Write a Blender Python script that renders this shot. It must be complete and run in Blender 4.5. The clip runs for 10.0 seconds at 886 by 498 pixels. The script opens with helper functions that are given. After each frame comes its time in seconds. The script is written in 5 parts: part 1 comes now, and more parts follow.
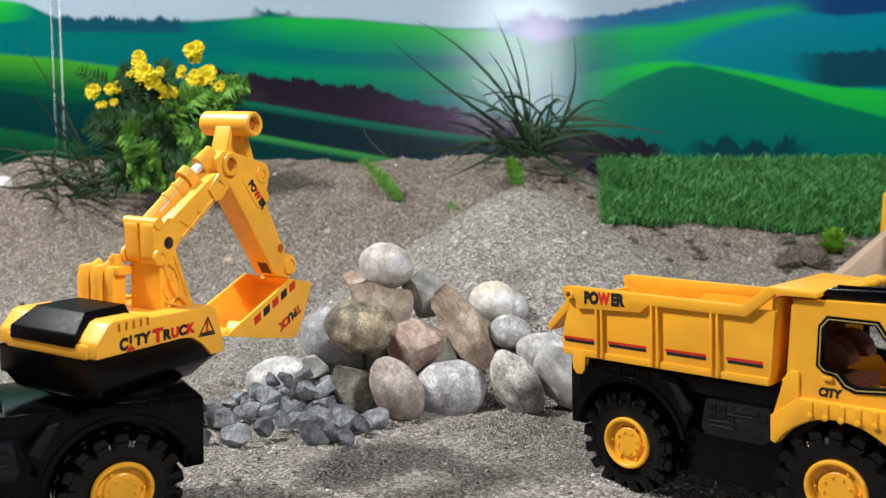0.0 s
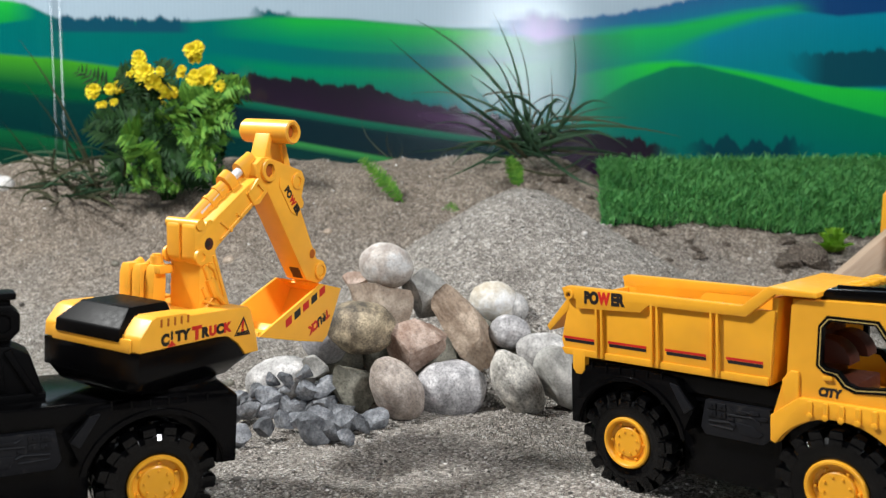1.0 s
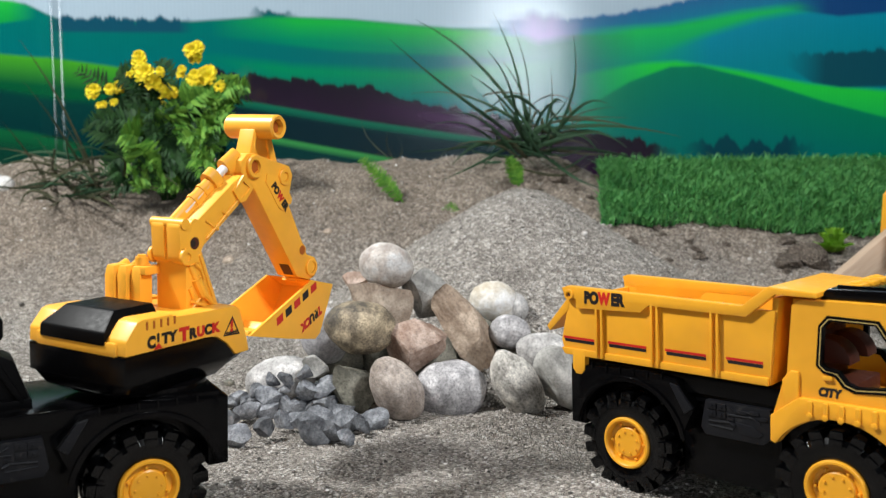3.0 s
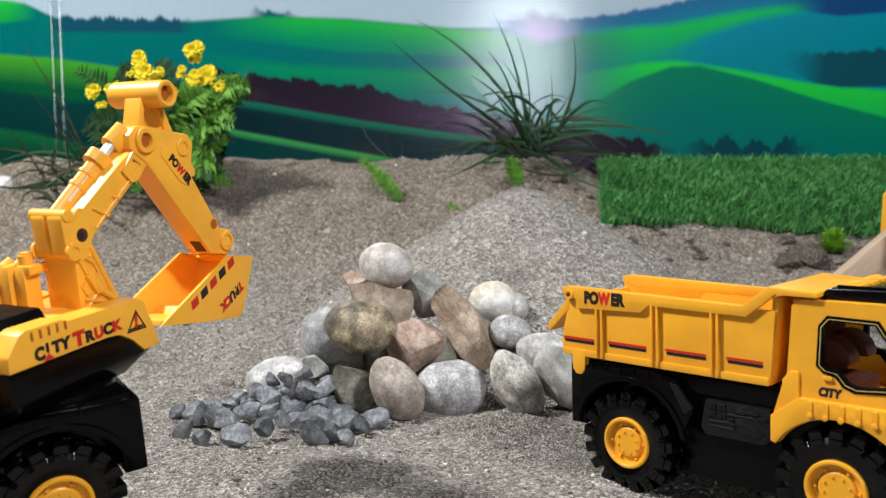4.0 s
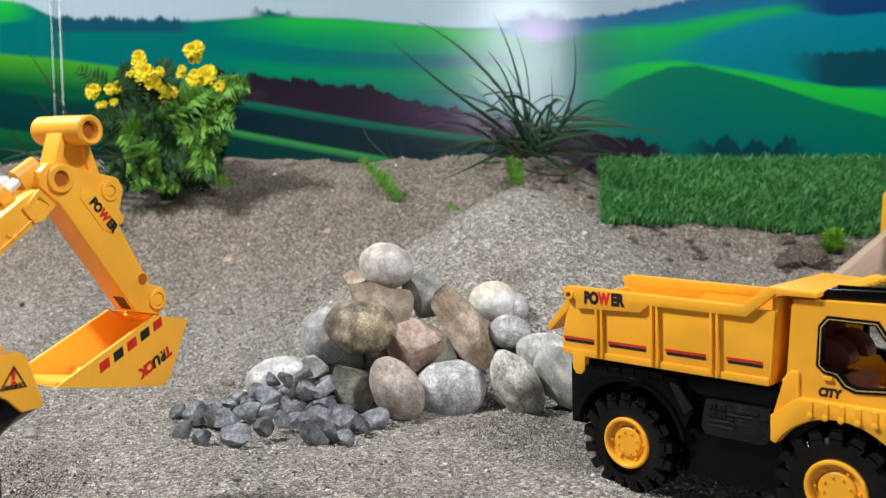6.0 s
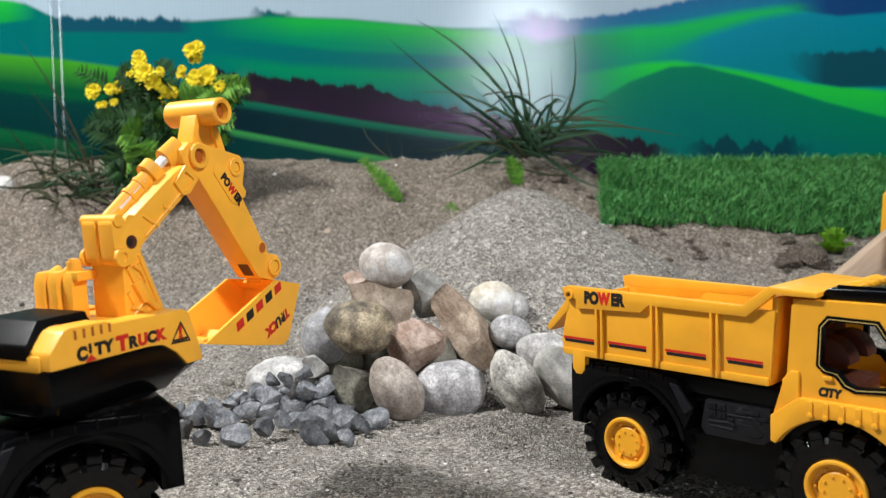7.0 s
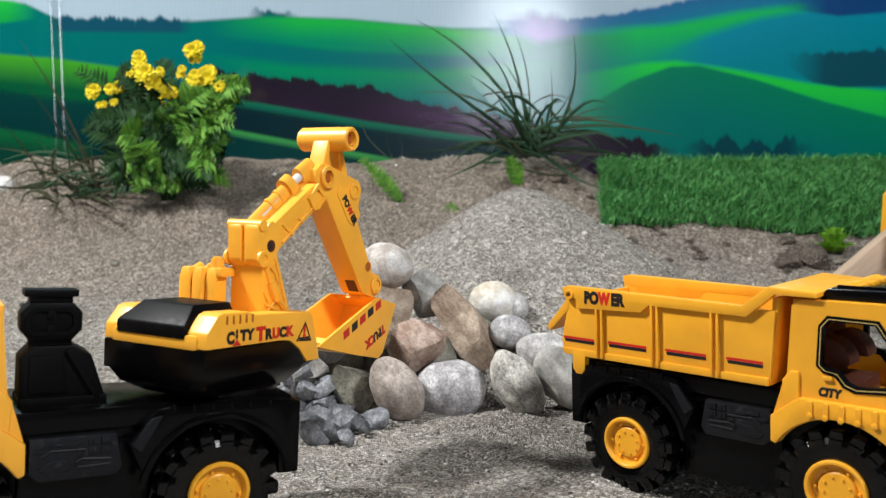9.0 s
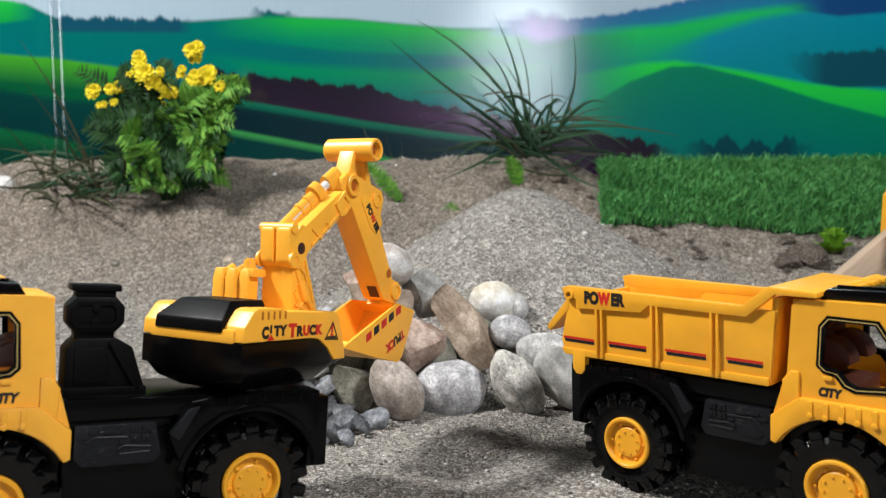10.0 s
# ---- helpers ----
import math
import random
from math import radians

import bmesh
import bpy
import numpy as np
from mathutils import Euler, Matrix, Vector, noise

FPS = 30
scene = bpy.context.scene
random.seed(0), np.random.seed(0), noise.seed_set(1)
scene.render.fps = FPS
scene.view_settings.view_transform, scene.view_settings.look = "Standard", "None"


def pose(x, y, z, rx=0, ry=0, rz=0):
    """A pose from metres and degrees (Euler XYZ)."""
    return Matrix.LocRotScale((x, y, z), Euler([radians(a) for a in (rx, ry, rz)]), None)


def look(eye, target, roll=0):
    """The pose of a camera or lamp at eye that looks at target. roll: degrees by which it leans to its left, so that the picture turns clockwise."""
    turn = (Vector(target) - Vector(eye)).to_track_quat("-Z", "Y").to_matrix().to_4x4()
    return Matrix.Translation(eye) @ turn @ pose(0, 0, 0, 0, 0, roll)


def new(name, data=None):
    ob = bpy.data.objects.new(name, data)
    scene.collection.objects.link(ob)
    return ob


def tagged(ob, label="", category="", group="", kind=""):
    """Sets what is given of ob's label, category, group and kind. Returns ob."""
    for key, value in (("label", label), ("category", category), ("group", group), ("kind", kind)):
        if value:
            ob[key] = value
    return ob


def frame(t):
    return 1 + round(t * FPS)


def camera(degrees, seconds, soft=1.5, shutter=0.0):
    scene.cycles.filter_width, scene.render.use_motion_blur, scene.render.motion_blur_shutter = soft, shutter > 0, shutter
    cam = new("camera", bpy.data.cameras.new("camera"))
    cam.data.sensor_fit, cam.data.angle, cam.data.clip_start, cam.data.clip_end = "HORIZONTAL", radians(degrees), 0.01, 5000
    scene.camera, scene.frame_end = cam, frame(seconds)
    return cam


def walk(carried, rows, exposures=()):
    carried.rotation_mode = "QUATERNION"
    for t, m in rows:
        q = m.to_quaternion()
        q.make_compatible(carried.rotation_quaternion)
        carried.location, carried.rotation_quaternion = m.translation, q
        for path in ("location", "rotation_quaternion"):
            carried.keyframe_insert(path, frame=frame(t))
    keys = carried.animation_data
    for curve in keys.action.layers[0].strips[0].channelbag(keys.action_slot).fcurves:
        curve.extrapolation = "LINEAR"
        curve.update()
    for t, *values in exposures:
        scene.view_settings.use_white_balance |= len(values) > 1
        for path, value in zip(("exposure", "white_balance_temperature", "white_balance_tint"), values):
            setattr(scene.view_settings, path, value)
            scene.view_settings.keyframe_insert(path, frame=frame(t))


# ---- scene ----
cam = camera(55.93, 10.0, soft=1.3)
EYE = (0.0, 0.0, 0.1612)
CAM_POSE = pose(*EYE, 90 - 5.16, 0, 0)
cam.data.dof.use_dof, cam.data.dof.focus_distance, cam.data.dof.aperture_fstop = True, 0.45, 14.0
walk(cam, [(0.0, CAM_POSE), (10.0, CAM_POSE)])
scene.view_settings.exposure = 0.0

# ---- light: a closed room with two lamps and a window ----
world = bpy.data.worlds.new("room_air")
scene.world = world
world.use_nodes = True
world.node_tree.nodes["Background"].inputs[0].default_value = (0.9, 0.95, 1.0, 1)
world.node_tree.nodes["Background"].inputs[1].default_value = 0.3


def area_lamp(name, m, w, h, watts, colour):
    data = bpy.data.lights.new(name, "AREA")
    data.shape, data.size, data.size_y, data.energy, data.color = "RECTANGLE", w, h, watts, colour
    ob = new(name, data)
    ob.matrix_basis = m
    return ob


area_lamp("room_lamp", look((-0.92, 0.4, 1.16), (0.1, 0.45, 0.0)), 0.16, 0.16, 32.5, (0.975, 0.985, 0.97))
area_lamp("room_lamp", look((0.8, -0.34, 1.15), (0.0, 0.5, 0.08)), 0.2, 0.2, 19.0, (0.96, 0.98, 1.0))
# daylight in the window opening behind the viewer
area_lamp("window_light", pose(0.32, -1.9, 0.725, 90, 0, 0), 0.5, 0.65, 8.4, (0.86, 0.93, 1.0))


# ---- materials ----
def material(name, rough=0.5, metal=0.0, spec=0.5):
    m = bpy.data.materials.new(name)
    m.use_nodes = True
    b = m.node_tree.nodes["Principled BSDF"]
    b.inputs["Roughness"].default_value, b.inputs["Metallic"].default_value = rough, metal
    b.inputs["Specular IOR Level"].default_value = spec
    return m, m.node_tree, b


def node(tree, kind, **values):
    n = tree.nodes.new(kind)
    for k, v in values.items():
        n.inputs[k.replace("_", " ")].default_value = v
    return n


def ramp(tree, source, stops):
    r = tree.nodes.new("ShaderNodeValToRGB")
    while len(r.color_ramp.elements) < len(stops):
        r.color_ramp.elements.new(0.5)
    for e, (p, c) in zip(r.color_ramp.elements, stops):
        e.position, e.color = p, (*c, 1)
    tree.links.new(source, r.inputs[0])
    return r.outputs[0]


def blend(tree, kind, fac, a, b):
    x = tree.nodes.new("ShaderNodeMix")
    x.data_type, x.blend_type = "RGBA", kind
    for socket, value in ((x.inputs[0], fac), (x.inputs[6], a), (x.inputs[7], b)):
        if isinstance(value, (int, float)):
            socket.default_value = value
        elif isinstance(value, tuple):
            socket.default_value = (*value, 1)
        else:
            tree.links.new(value, socket)
    return x.outputs[2]


def bumped(tree, b, height, strength, distance):
    n = node(tree, "ShaderNodeBump", Strength=strength, Distance=distance)
    tree.links.new(height, n.inputs["Height"])
    tree.links.new(n.outputs[0], b.inputs["Normal"])


def plastic(name, colour, rough, fine=0.15, spec=0.5):
    """Moulded plastic: a slow drift of tone, fine scuffs in the gloss, dust."""
    m, t, b = material(name, rough, 0, spec)
    pos = t.nodes.new("ShaderNodeTexCoord").outputs["Object"]
    big = node(t, "ShaderNodeTexNoise", Scale=45.0, Detail=3.0)
    small = node(t, "ShaderNodeTexNoise", Scale=420.0, Detail=4.0)
    for n in (big, small):
        t.links.new(pos, n.inputs["Vector"])
    lo, hi = tuple(c * 0.9 for c in colour), tuple(min(1, c * 1.06) for c in colour)
    base = ramp(t, big.outputs[0], [(0.3, lo), (0.7, hi)])
    dust = ramp(t, small.outputs[0], [(0.6, (0, 0, 0)), (0.82, (fine, fine, fine))])
    t.links.new(blend(t, "MIX", dust, base, (0.42, 0.38, 0.32)), b.inputs["Base Color"])
    r = node(t, "ShaderNodeMapRange", To_Min=rough * 0.8, To_Max=rough * 1.35)
    t.links.new(small.outputs[0], r.inputs[0])
    t.links.new(r.outputs[0], b.inputs["Roughness"])
    bumped(t, b, big.outputs[0], 0.12, 0.0006)
    return m


def stone(name, dark, mid, light, speck=0.4, scale=90.0, bands=0.0, rough=0.6, vary=0.08):
    m, t, b = material(name, rough, 0, 0.5)
    pos = t.nodes.new("ShaderNodeTexCoord").outputs["Object"]
    big = node(t, "ShaderNodeTexNoise", Scale=scale * 0.6, Detail=6.0, Roughness=0.72)
    fine = node(t, "ShaderNodeTexNoise", Scale=620.0, Detail=4.0, Roughness=0.85)
    cells = node(t, "ShaderNodeTexVoronoi", Scale=260.0)
    for n in (big, fine, cells):
        t.links.new(pos, n.inputs["Vector"])
    base = ramp(t, big.outputs[0], [(0.4, dark), (0.5, mid), (0.63, tuple(min(0.85, c * 1.2) for c in light))])
    grain = ramp(t, fine.outputs[0], [(0.36, (0.42, 0.41, 0.4)), (0.46, (1.02, 1.02, 1.02)), (0.62, (1.45, 1.43, 1.4))])
    colour = blend(t, "MULTIPLY", min(1.0, speck + 0.15), base, grain)
    spots = ramp(t, cells.outputs["Distance"], [(0.05, (1, 1, 1)), (0.16, (0, 0, 0))])
    colour = blend(t, "MIX", blend(t, "MULTIPLY", 1.0, spots, (0.28, 0.28, 0.28)), colour, tuple(c * 0.45 for c in dark))
    if bands:
        w = node(t, "ShaderNodeTexWave", Scale=95.0, Distortion=9.0, Detail=3.0)
        t.links.new(pos, w.inputs["Vector"])
        colour = blend(t, "MIX", blend(t, "MULTIPLY", 1.0, ramp(t, w.outputs[0], [(0.55, (0, 0, 0)), (0.9, (1, 1, 1))]), (bands,) * 3), colour, light)
    own = t.nodes.new("ShaderNodeObjectInfo").outputs["Random"]
    colour = blend(t, "MULTIPLY", 1.0, colour, ramp(t, own, [(0.0, (1 - vary,) * 3), (1.0, (1 + vary,) * 3)]))
    t.links.new(colour, b.inputs["Base Color"])
    both = node(t, "ShaderNodeMath")
    t.links.new(big.outputs[0], both.inputs[0])
    t.links.new(fine.outputs[0], both.inputs[1])
    bumped(t, b, both.outputs[0], 0.5, 0.0013)
    return m


def sand(name, dark, mid, light, grain=900.0, damp=None):
    """Loose sand: single grains of mixed tone, damp patches, rough relief."""
    m, t, b = material(name, 0.85, 0, 0.3)
    pos = t.nodes.new("ShaderNodeTexCoord").outputs["Object"]
    cells = node(t, "ShaderNodeTexVoronoi", Scale=grain)
    coarse = node(t, "ShaderNodeTexVoronoi", Scale=grain * 0.42)
    patch = node(t, "ShaderNodeTexNoise", Scale=14.0, Detail=5.0, Roughness=0.6)
    mott = node(t, "ShaderNodeTexNoise", Scale=130.0, Detail=4.0, Roughness=0.7)
    for n in (cells, coarse, patch, mott):
        t.links.new(pos, n.inputs["Vector"])
    one = node(t, "ShaderNodeSeparateColor")
    t.links.new(cells.outputs["Color"], one.inputs[0])
    two = node(t, "ShaderNodeSeparateColor")
    t.links.new(coarse.outputs["Color"], two.inputs[0])
    colour = ramp(t, one.outputs[0], [(0.0, dark), (0.25, tuple((a + c) / 2 for a, c in zip(dark, mid))), (0.6, mid), (0.93, light), (1.0, tuple(min(0.8, c * 1.5) for c in light))])
    second = ramp(t, two.outputs[0], [(0.0, tuple(c * 0.7 for c in mid)), (0.7, mid), (1.0, light)])
    colour = blend(t, "MIX", 0.4, colour, second)
    colour = blend(t, "MULTIPLY", 0.55, colour, ramp(t, patch.outputs[0], [(0.35, (0.68, 0.66, 0.64)), (0.6, (1, 1, 1))]))
    colour = blend(t, "MULTIPLY", 0.5, colour, ramp(t, mott.outputs[0], [(0.35, (0.6, 0.6, 0.6)), (0.55, (1, 1, 1)), (0.7, (1.25, 1.25, 1.25))]))
    if damp:
        # browner, damper sand on the bank, with an uneven edge
        xyz = t.nodes.new("ShaderNodeSeparateXYZ")
        t.links.new(pos, xyz.inputs[0])
        shift = node(t, "ShaderNodeMath")
        shift.operation = "MULTIPLY_ADD"
        t.links.new(patch.outputs[0], shift.inputs[0])
        shift.inputs[1].default_value = 0.22
        t.links.new(xyz.outputs[1], shift.inputs[2])
        mask = ramp(t, shift.outputs[0], [(0.86, (0, 0, 0)), (1.03, (1, 1, 1))])
        colour = blend(t, "MIX", mask, colour, blend(t, "MULTIPLY", 1.0, colour, damp))
    t.links.new(colour, b.inputs["Base Color"])
    h = node(t, "ShaderNodeMath")
    h.operation = "ADD"
    t.links.new(cells.outputs["Distance"], h.inputs[0])
    t.links.new(coarse.outputs["Distance"], h.inputs[1])
    bumped(t, b, h.outputs[0], 1.0, 0.0022)
    return m


def leaf(name, a, c, rough=0.5, light=0.12):
    m, t, b = material(name, rough + 0.12, 0, 0.15)
    geo = t.nodes.new("ShaderNodeNewGeometry").outputs["Random Per Island"]
    t.links.new(ramp(t, geo, [(0.0, a), (1.0, c)]), b.inputs["Base Color"])
    b.inputs["Transmission Weight"].default_value = 0.0
    b.inputs["Subsurface Weight"].default_value = light
    b.inputs["Subsurface Radius"].default_value = (0.002, 0.003, 0.001)
    return m


def plain(name, colour, rough=0.6, metal=0.0):
    m, t, b = material(name, rough, metal)
    n = node(t, "ShaderNodeTexNoise", Scale=60.0, Detail=4.0)
    t.links.new(t.nodes.new("ShaderNodeTexCoord").outputs["Object"], n.inputs["Vector"])
    t.links.new(ramp(t, n.outputs[0], [(0.3, tuple(c * 0.85 for c in colour)), (0.7, colour)]), b.inputs["Base Color"])
    return m


YELLOW = plastic("yellow_plastic", (0.95, 0.445, 0.04), 0.36, 0.05)
AMBER = plastic("amber_yellow_plastic", (0.84, 0.385, 0.022), 0.34, 0.05)
BLACK = plastic("black_plastic", (0.002, 0.002, 0.0024), 0.2, 0.01, 0.16)
GLOSS_BLACK = plastic("gloss_black_plastic", (0.002, 0.002, 0.0024), 0.42, 0.006, 0.1)
GREY_PANEL = plastic("worn_charcoal_plastic", (0.009, 0.0095, 0.012), 0.36, 0.07, 0.22)
RUBBER = plastic("tyre_plastic", (0.0016, 0.0017, 0.002), 0.1, 0.008, 0.32)
ORANGE_DEEP = plastic("deep_orange_plastic", (0.42, 0.1, 0.01), 0.5, 0.03)
BROWN_RED = plastic("dark_brown_red_plastic", (0.075, 0.018, 0.009), 0.5, 0.03)
INK_BLACK = plain("black_print", (0.012, 0.011, 0.013), 0.4)
INK_RED = plain("red_print", (0.62, 0.02, 0.014), 0.4)
CHROME = plain("bright_metal", (0.85, 0.85, 0.86), 0.38, 0.35)
GOLD_LINE = plain("pale_gold_print", (0.5, 0.36, 0.12), 0.4)
SAND = sand("grey_brown_sand", (0.035, 0.03, 0.025), (0.335, 0.302, 0.268), (0.74, 0.69, 0.63), 780.0, (0.76, 0.69, 0.62))
HEAP = sand("pale_grey_sand", (0.1, 0.09, 0.08), (0.345, 0.315, 0.283), (0.72, 0.67, 0.61), 680.0)
CLOD = sand("dark_damp_clod", (0.04, 0.031, 0.024), (0.14, 0.112, 0.09), (0.26, 0.22, 0.18), 600.0)
STONES = {
    "white": stone("white_stone", (0.34, 0.29, 0.26), (0.52, 0.47, 0.43), (0.605, 0.605, 0.603), 0.4, 80, 0.1),
    "tan": stone("tan_stone", (0.194, 0.142, 0.103), (0.308, 0.239, 0.182), (0.410, 0.342, 0.274), 0.4, 60, 0.12),
    "olive": stone("olive_mottled_stone", (0.06, 0.05, 0.038), (0.18, 0.145, 0.1), (0.42, 0.345, 0.235), 0.8, 60),
    "grey": stone("grey_stone", (0.182, 0.177, 0.165), (0.285, 0.279, 0.262), (0.410, 0.399, 0.376), 0.4, 70, 0.1),
    "brown": stone("brown_stone", (0.182, 0.125, 0.085), (0.308, 0.228, 0.165), (0.456, 0.365, 0.285), 0.45, 60, 0.2),
    "quartz": stone("milky_quartz", (0.46, 0.39, 0.29), (0.6, 0.56, 0.49), (0.720, 0.720, 0.720), 0.15, 50, 0, 0.4),
    "rust": stone("rust_tinted_stone", (0.228, 0.137, 0.097), (0.342, 0.239, 0.188), (0.479, 0.376, 0.319), 0.45, 80, 0.15),
    "blue": stone("blue_grey_stone", (0.22, 0.218, 0.228), (0.33, 0.328, 0.345), (0.45, 0.445, 0.465), 0.5, 90, 0.1),
    "pale": stone("pale_grey_stone", (0.29, 0.28, 0.275), (0.42, 0.41, 0.405), (0.593, 0.581, 0.570), 0.6, 90, 0.15),
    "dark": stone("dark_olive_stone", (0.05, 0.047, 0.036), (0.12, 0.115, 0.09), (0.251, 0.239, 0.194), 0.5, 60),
    "pink": stone("pinkish_tan_stone", (0.228, 0.188, 0.160), (0.342, 0.291, 0.257), (0.479, 0.422, 0.376), 0.6, 110, 0.1),
    "speck": stone("speckled_grey_stone", (0.22, 0.215, 0.222), (0.35, 0.342, 0.352), (0.52, 0.51, 0.52), 0.9, 100, 0.12),
    "band": stone("banded_grey_stone", (0.194, 0.182, 0.165), (0.399, 0.382, 0.348), (0.570, 0.547, 0.502), 0.6, 130, 0.3),
    "gravel": stone("slate_gravel", (0.055, 0.058, 0.067), (0.115, 0.122, 0.137), (0.2, 0.208, 0.222), 0.6, 120, 0.18, 0.65, 0.4),
}
TURF = leaf("turf_green", (0.035, 0.18, 0.05), (0.15, 0.4, 0.12), 0.55)
TURF_BASE = plain("turf_backing", (0.01, 0.035, 0.012), 0.9)
FERN = leaf("fern_green", (0.034, 0.135, 0.014), (0.13, 0.28, 0.035))
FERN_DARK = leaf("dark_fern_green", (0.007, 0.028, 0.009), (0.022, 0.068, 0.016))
FLOWER = leaf("yellow_petal", (0.66, 0.5, 0.01), (0.8, 0.68, 0.04), 0.5, 0.3)
DRY = leaf("dry_grass_blade", (0.011, 0.034, 0.016), (0.04, 0.085, 0.042), 0.55)
DRY_BROWN = leaf("dry_twig", (0.022, 0.03, 0.016), (0.085, 0.08, 0.045), 0.7)
LIME = leaf("lime_leaf", (0.2, 0.42, 0.03), (0.3, 0.55, 0.06))
# unseen walls, kept dark to hold down bounced light and reflections
WALL_PAINT = plain("room_wall_paint", (0.06, 0.06, 0.06), 0.9)


def wood(name):
    m, t, b = material(name, 0.65)
    pos = t.nodes.new("ShaderNodeTexCoord").outputs["Object"]
    mp = node(t, "ShaderNodeMapping", Scale=(1.0, 14.0, 14.0))
    t.links.new(pos, mp.inputs[0])
    n = node(t, "ShaderNodeTexNoise", Scale=22.0, Detail=5.0)
    t.links.new(mp.outputs[0], n.inputs["Vector"])
    t.links.new(ramp(t, n.outputs[0], [(0.3, (0.36, 0.25, 0.17)), (0.7, (0.5, 0.38, 0.28))]), b.inputs["Base Color"])
    bumped(t, b, n.outputs[0], 0.2, 0.0004)
    return m


WOOD = wood("pale_wood")


# ---- mesh helpers (vehicle parts in millimetres) ----
def part(name, bm, mat, parent=None, label="", unit=0.001, smooth=True, m=None):
    """Links a bmesh as one mesh object, under parent where given."""
    me = bpy.data.meshes.new(name)
    if unit != 1:
        bmesh.ops.scale(bm, vec=(unit,) * 3, verts=bm.verts)
    bmesh.ops.recalc_face_normals(bm, faces=bm.faces)
    bm.to_mesh(me)
    bm.free()
    me.materials.append(mat)
    if smooth:
        me.shade_smooth()
        me.set_sharp_from_angle(angle=radians(32))
    ob = new(name, me)
    ob.parent = parent
    if m is not None:
        ob.matrix_basis = m
    if label:
        ob["label"] = label
    return ob


def join(*bms):
    out = bmesh.new()
    for b in bms:
        me = bpy.data.meshes.new("tmp")
        b.to_mesh(me)
        out.from_mesh(me)
        bpy.data.meshes.remove(me)
        b.free()
    return out


def softened(bm, bev, seg=2):
    if bev:
        edges = [e for e in bm.edges if len(e.link_faces) == 2 and e.calc_face_angle(0) > 0.3]
        bmesh.ops.bevel(bm, geom=edges, offset=bev, segments=seg, affect="EDGES", clamp_overlap=True, profile=0.6)
    return bm


def prism(pts, a, b, bev=0.6, axis="y"):
    """A polygon, given in the two other axes, drawn out from a to b along one axis."""
    bm = bmesh.new()

    def put(p, h):
        return {"y": (p[0], h, p[1]), "x": (h, p[0], p[1]), "z": (p[0], p[1], h)}[axis]
    lo, hi = [bm.verts.new(put(p, a)) for p in pts], [bm.verts.new(put(p, b)) for p in pts]
    bm.faces.new(lo), bm.faces.new(hi[::-1])
    for i in range(len(pts)):
        j = (i + 1) % len(pts)
        bm.faces.new((lo[j], lo[i], hi[i], hi[j]))
    bmesh.ops.recalc_face_normals(bm, faces=bm.faces)
    return softened(bm, bev)


def box(x0, x1, y0, y1, z0, z1, bev=0.6):
    return prism([(x0, z0), (x1, z0), (x1, z1), (x0, z1)], y0, y1, bev)


def loft(levels, bev=0.6):
    """Stacked outlines [(z, points)] with the same number of points."""
    bm = bmesh.new()
    rings = [[bm.verts.new((x, y, z)) for x, y in pts] for z, pts in levels]
    n = len(rings[0])
    bm.faces.new(rings[0][::-1]), bm.faces.new(rings[-1])
    for r, s in zip(rings, rings[1:]):
        for i in range(n):
            bm.faces.new((r[i], r[(i + 1) % n], s[(i + 1) % n], s[i]))
    bmesh.ops.recalc_face_normals(bm, faces=bm.faces)
    return softened(bm, bev)


def plate(outer, holes, y0, y1):
    """A flat plate in x and z with real openings, from y0 to y1."""
    bm = bmesh.new()
    edges = []
    for loop in (outer, *holes):
        vs = [bm.verts.new((x, y0, z)) for x, z in loop]
        edges += [bm.edges.new((vs[i], vs[(i + 1) % len(vs)])) for i in range(len(vs))]
    bmesh.ops.triangle_fill(bm, edges=edges, use_beauty=True, use_dissolve=False)
    ext = bmesh.ops.extrude_face_region(bm, geom=list(bm.faces))
    bmesh.ops.translate(bm, vec=(0, y1 - y0, 0), verts=[v for v in ext["geom"] if isinstance(v, bmesh.types.BMVert)])
    bmesh.ops.recalc_face_normals(bm, faces=bm.faces)
    return bm


def turned(profile, segments=40):
    """A profile [(radius, y)] turned about the y axis."""
    bm = bmesh.new()
    rings = []
    for r, y in profile:
        rings.append([bm.verts.new((r * math.cos(a), y, r * math.sin(a))) for a in (2 * math.pi * i / segments for i in range(segments))])
    for p, q in zip(rings, rings[1:]):
        for i in range(segments):
            j = (i + 1) % segments
            bm.faces.new((p[i], p[j], q[j], q[i]))
    bm.faces.new(rings[0]), bm.faces.new(rings[-1][::-1])
    return bm


def moved(bm, m):
    bmesh.ops.transform(bm, matrix=m, verts=bm.verts)
    return bm


def rod(p, q, r, n=14, r2=None):
    p, q = Vector(p), Vector(q)
    bm = bmesh.new()
    bmesh.ops.create_cone(bm, cap_ends=True, segments=n, radius1=r, radius2=r if r2 is None else r2, depth=(q - p).length)
    turn = (q - p).to_track_quat("Z", "Y").to_matrix().to_4x4()
    return moved(bm, Matrix.Translation((p + q) / 2) @ turn)


def ring(x, y, z, outer, inner, depth, n=20):
    """A raised ring round a hole, its face towards -y (depth < 0) or +y."""
    return moved(turned([(outer, 0), (outer, depth * 0.8), (outer * 0.93, depth), (inner, depth), (inner, -depth * 0.2)], n), Matrix.Translation((x, y, z)))


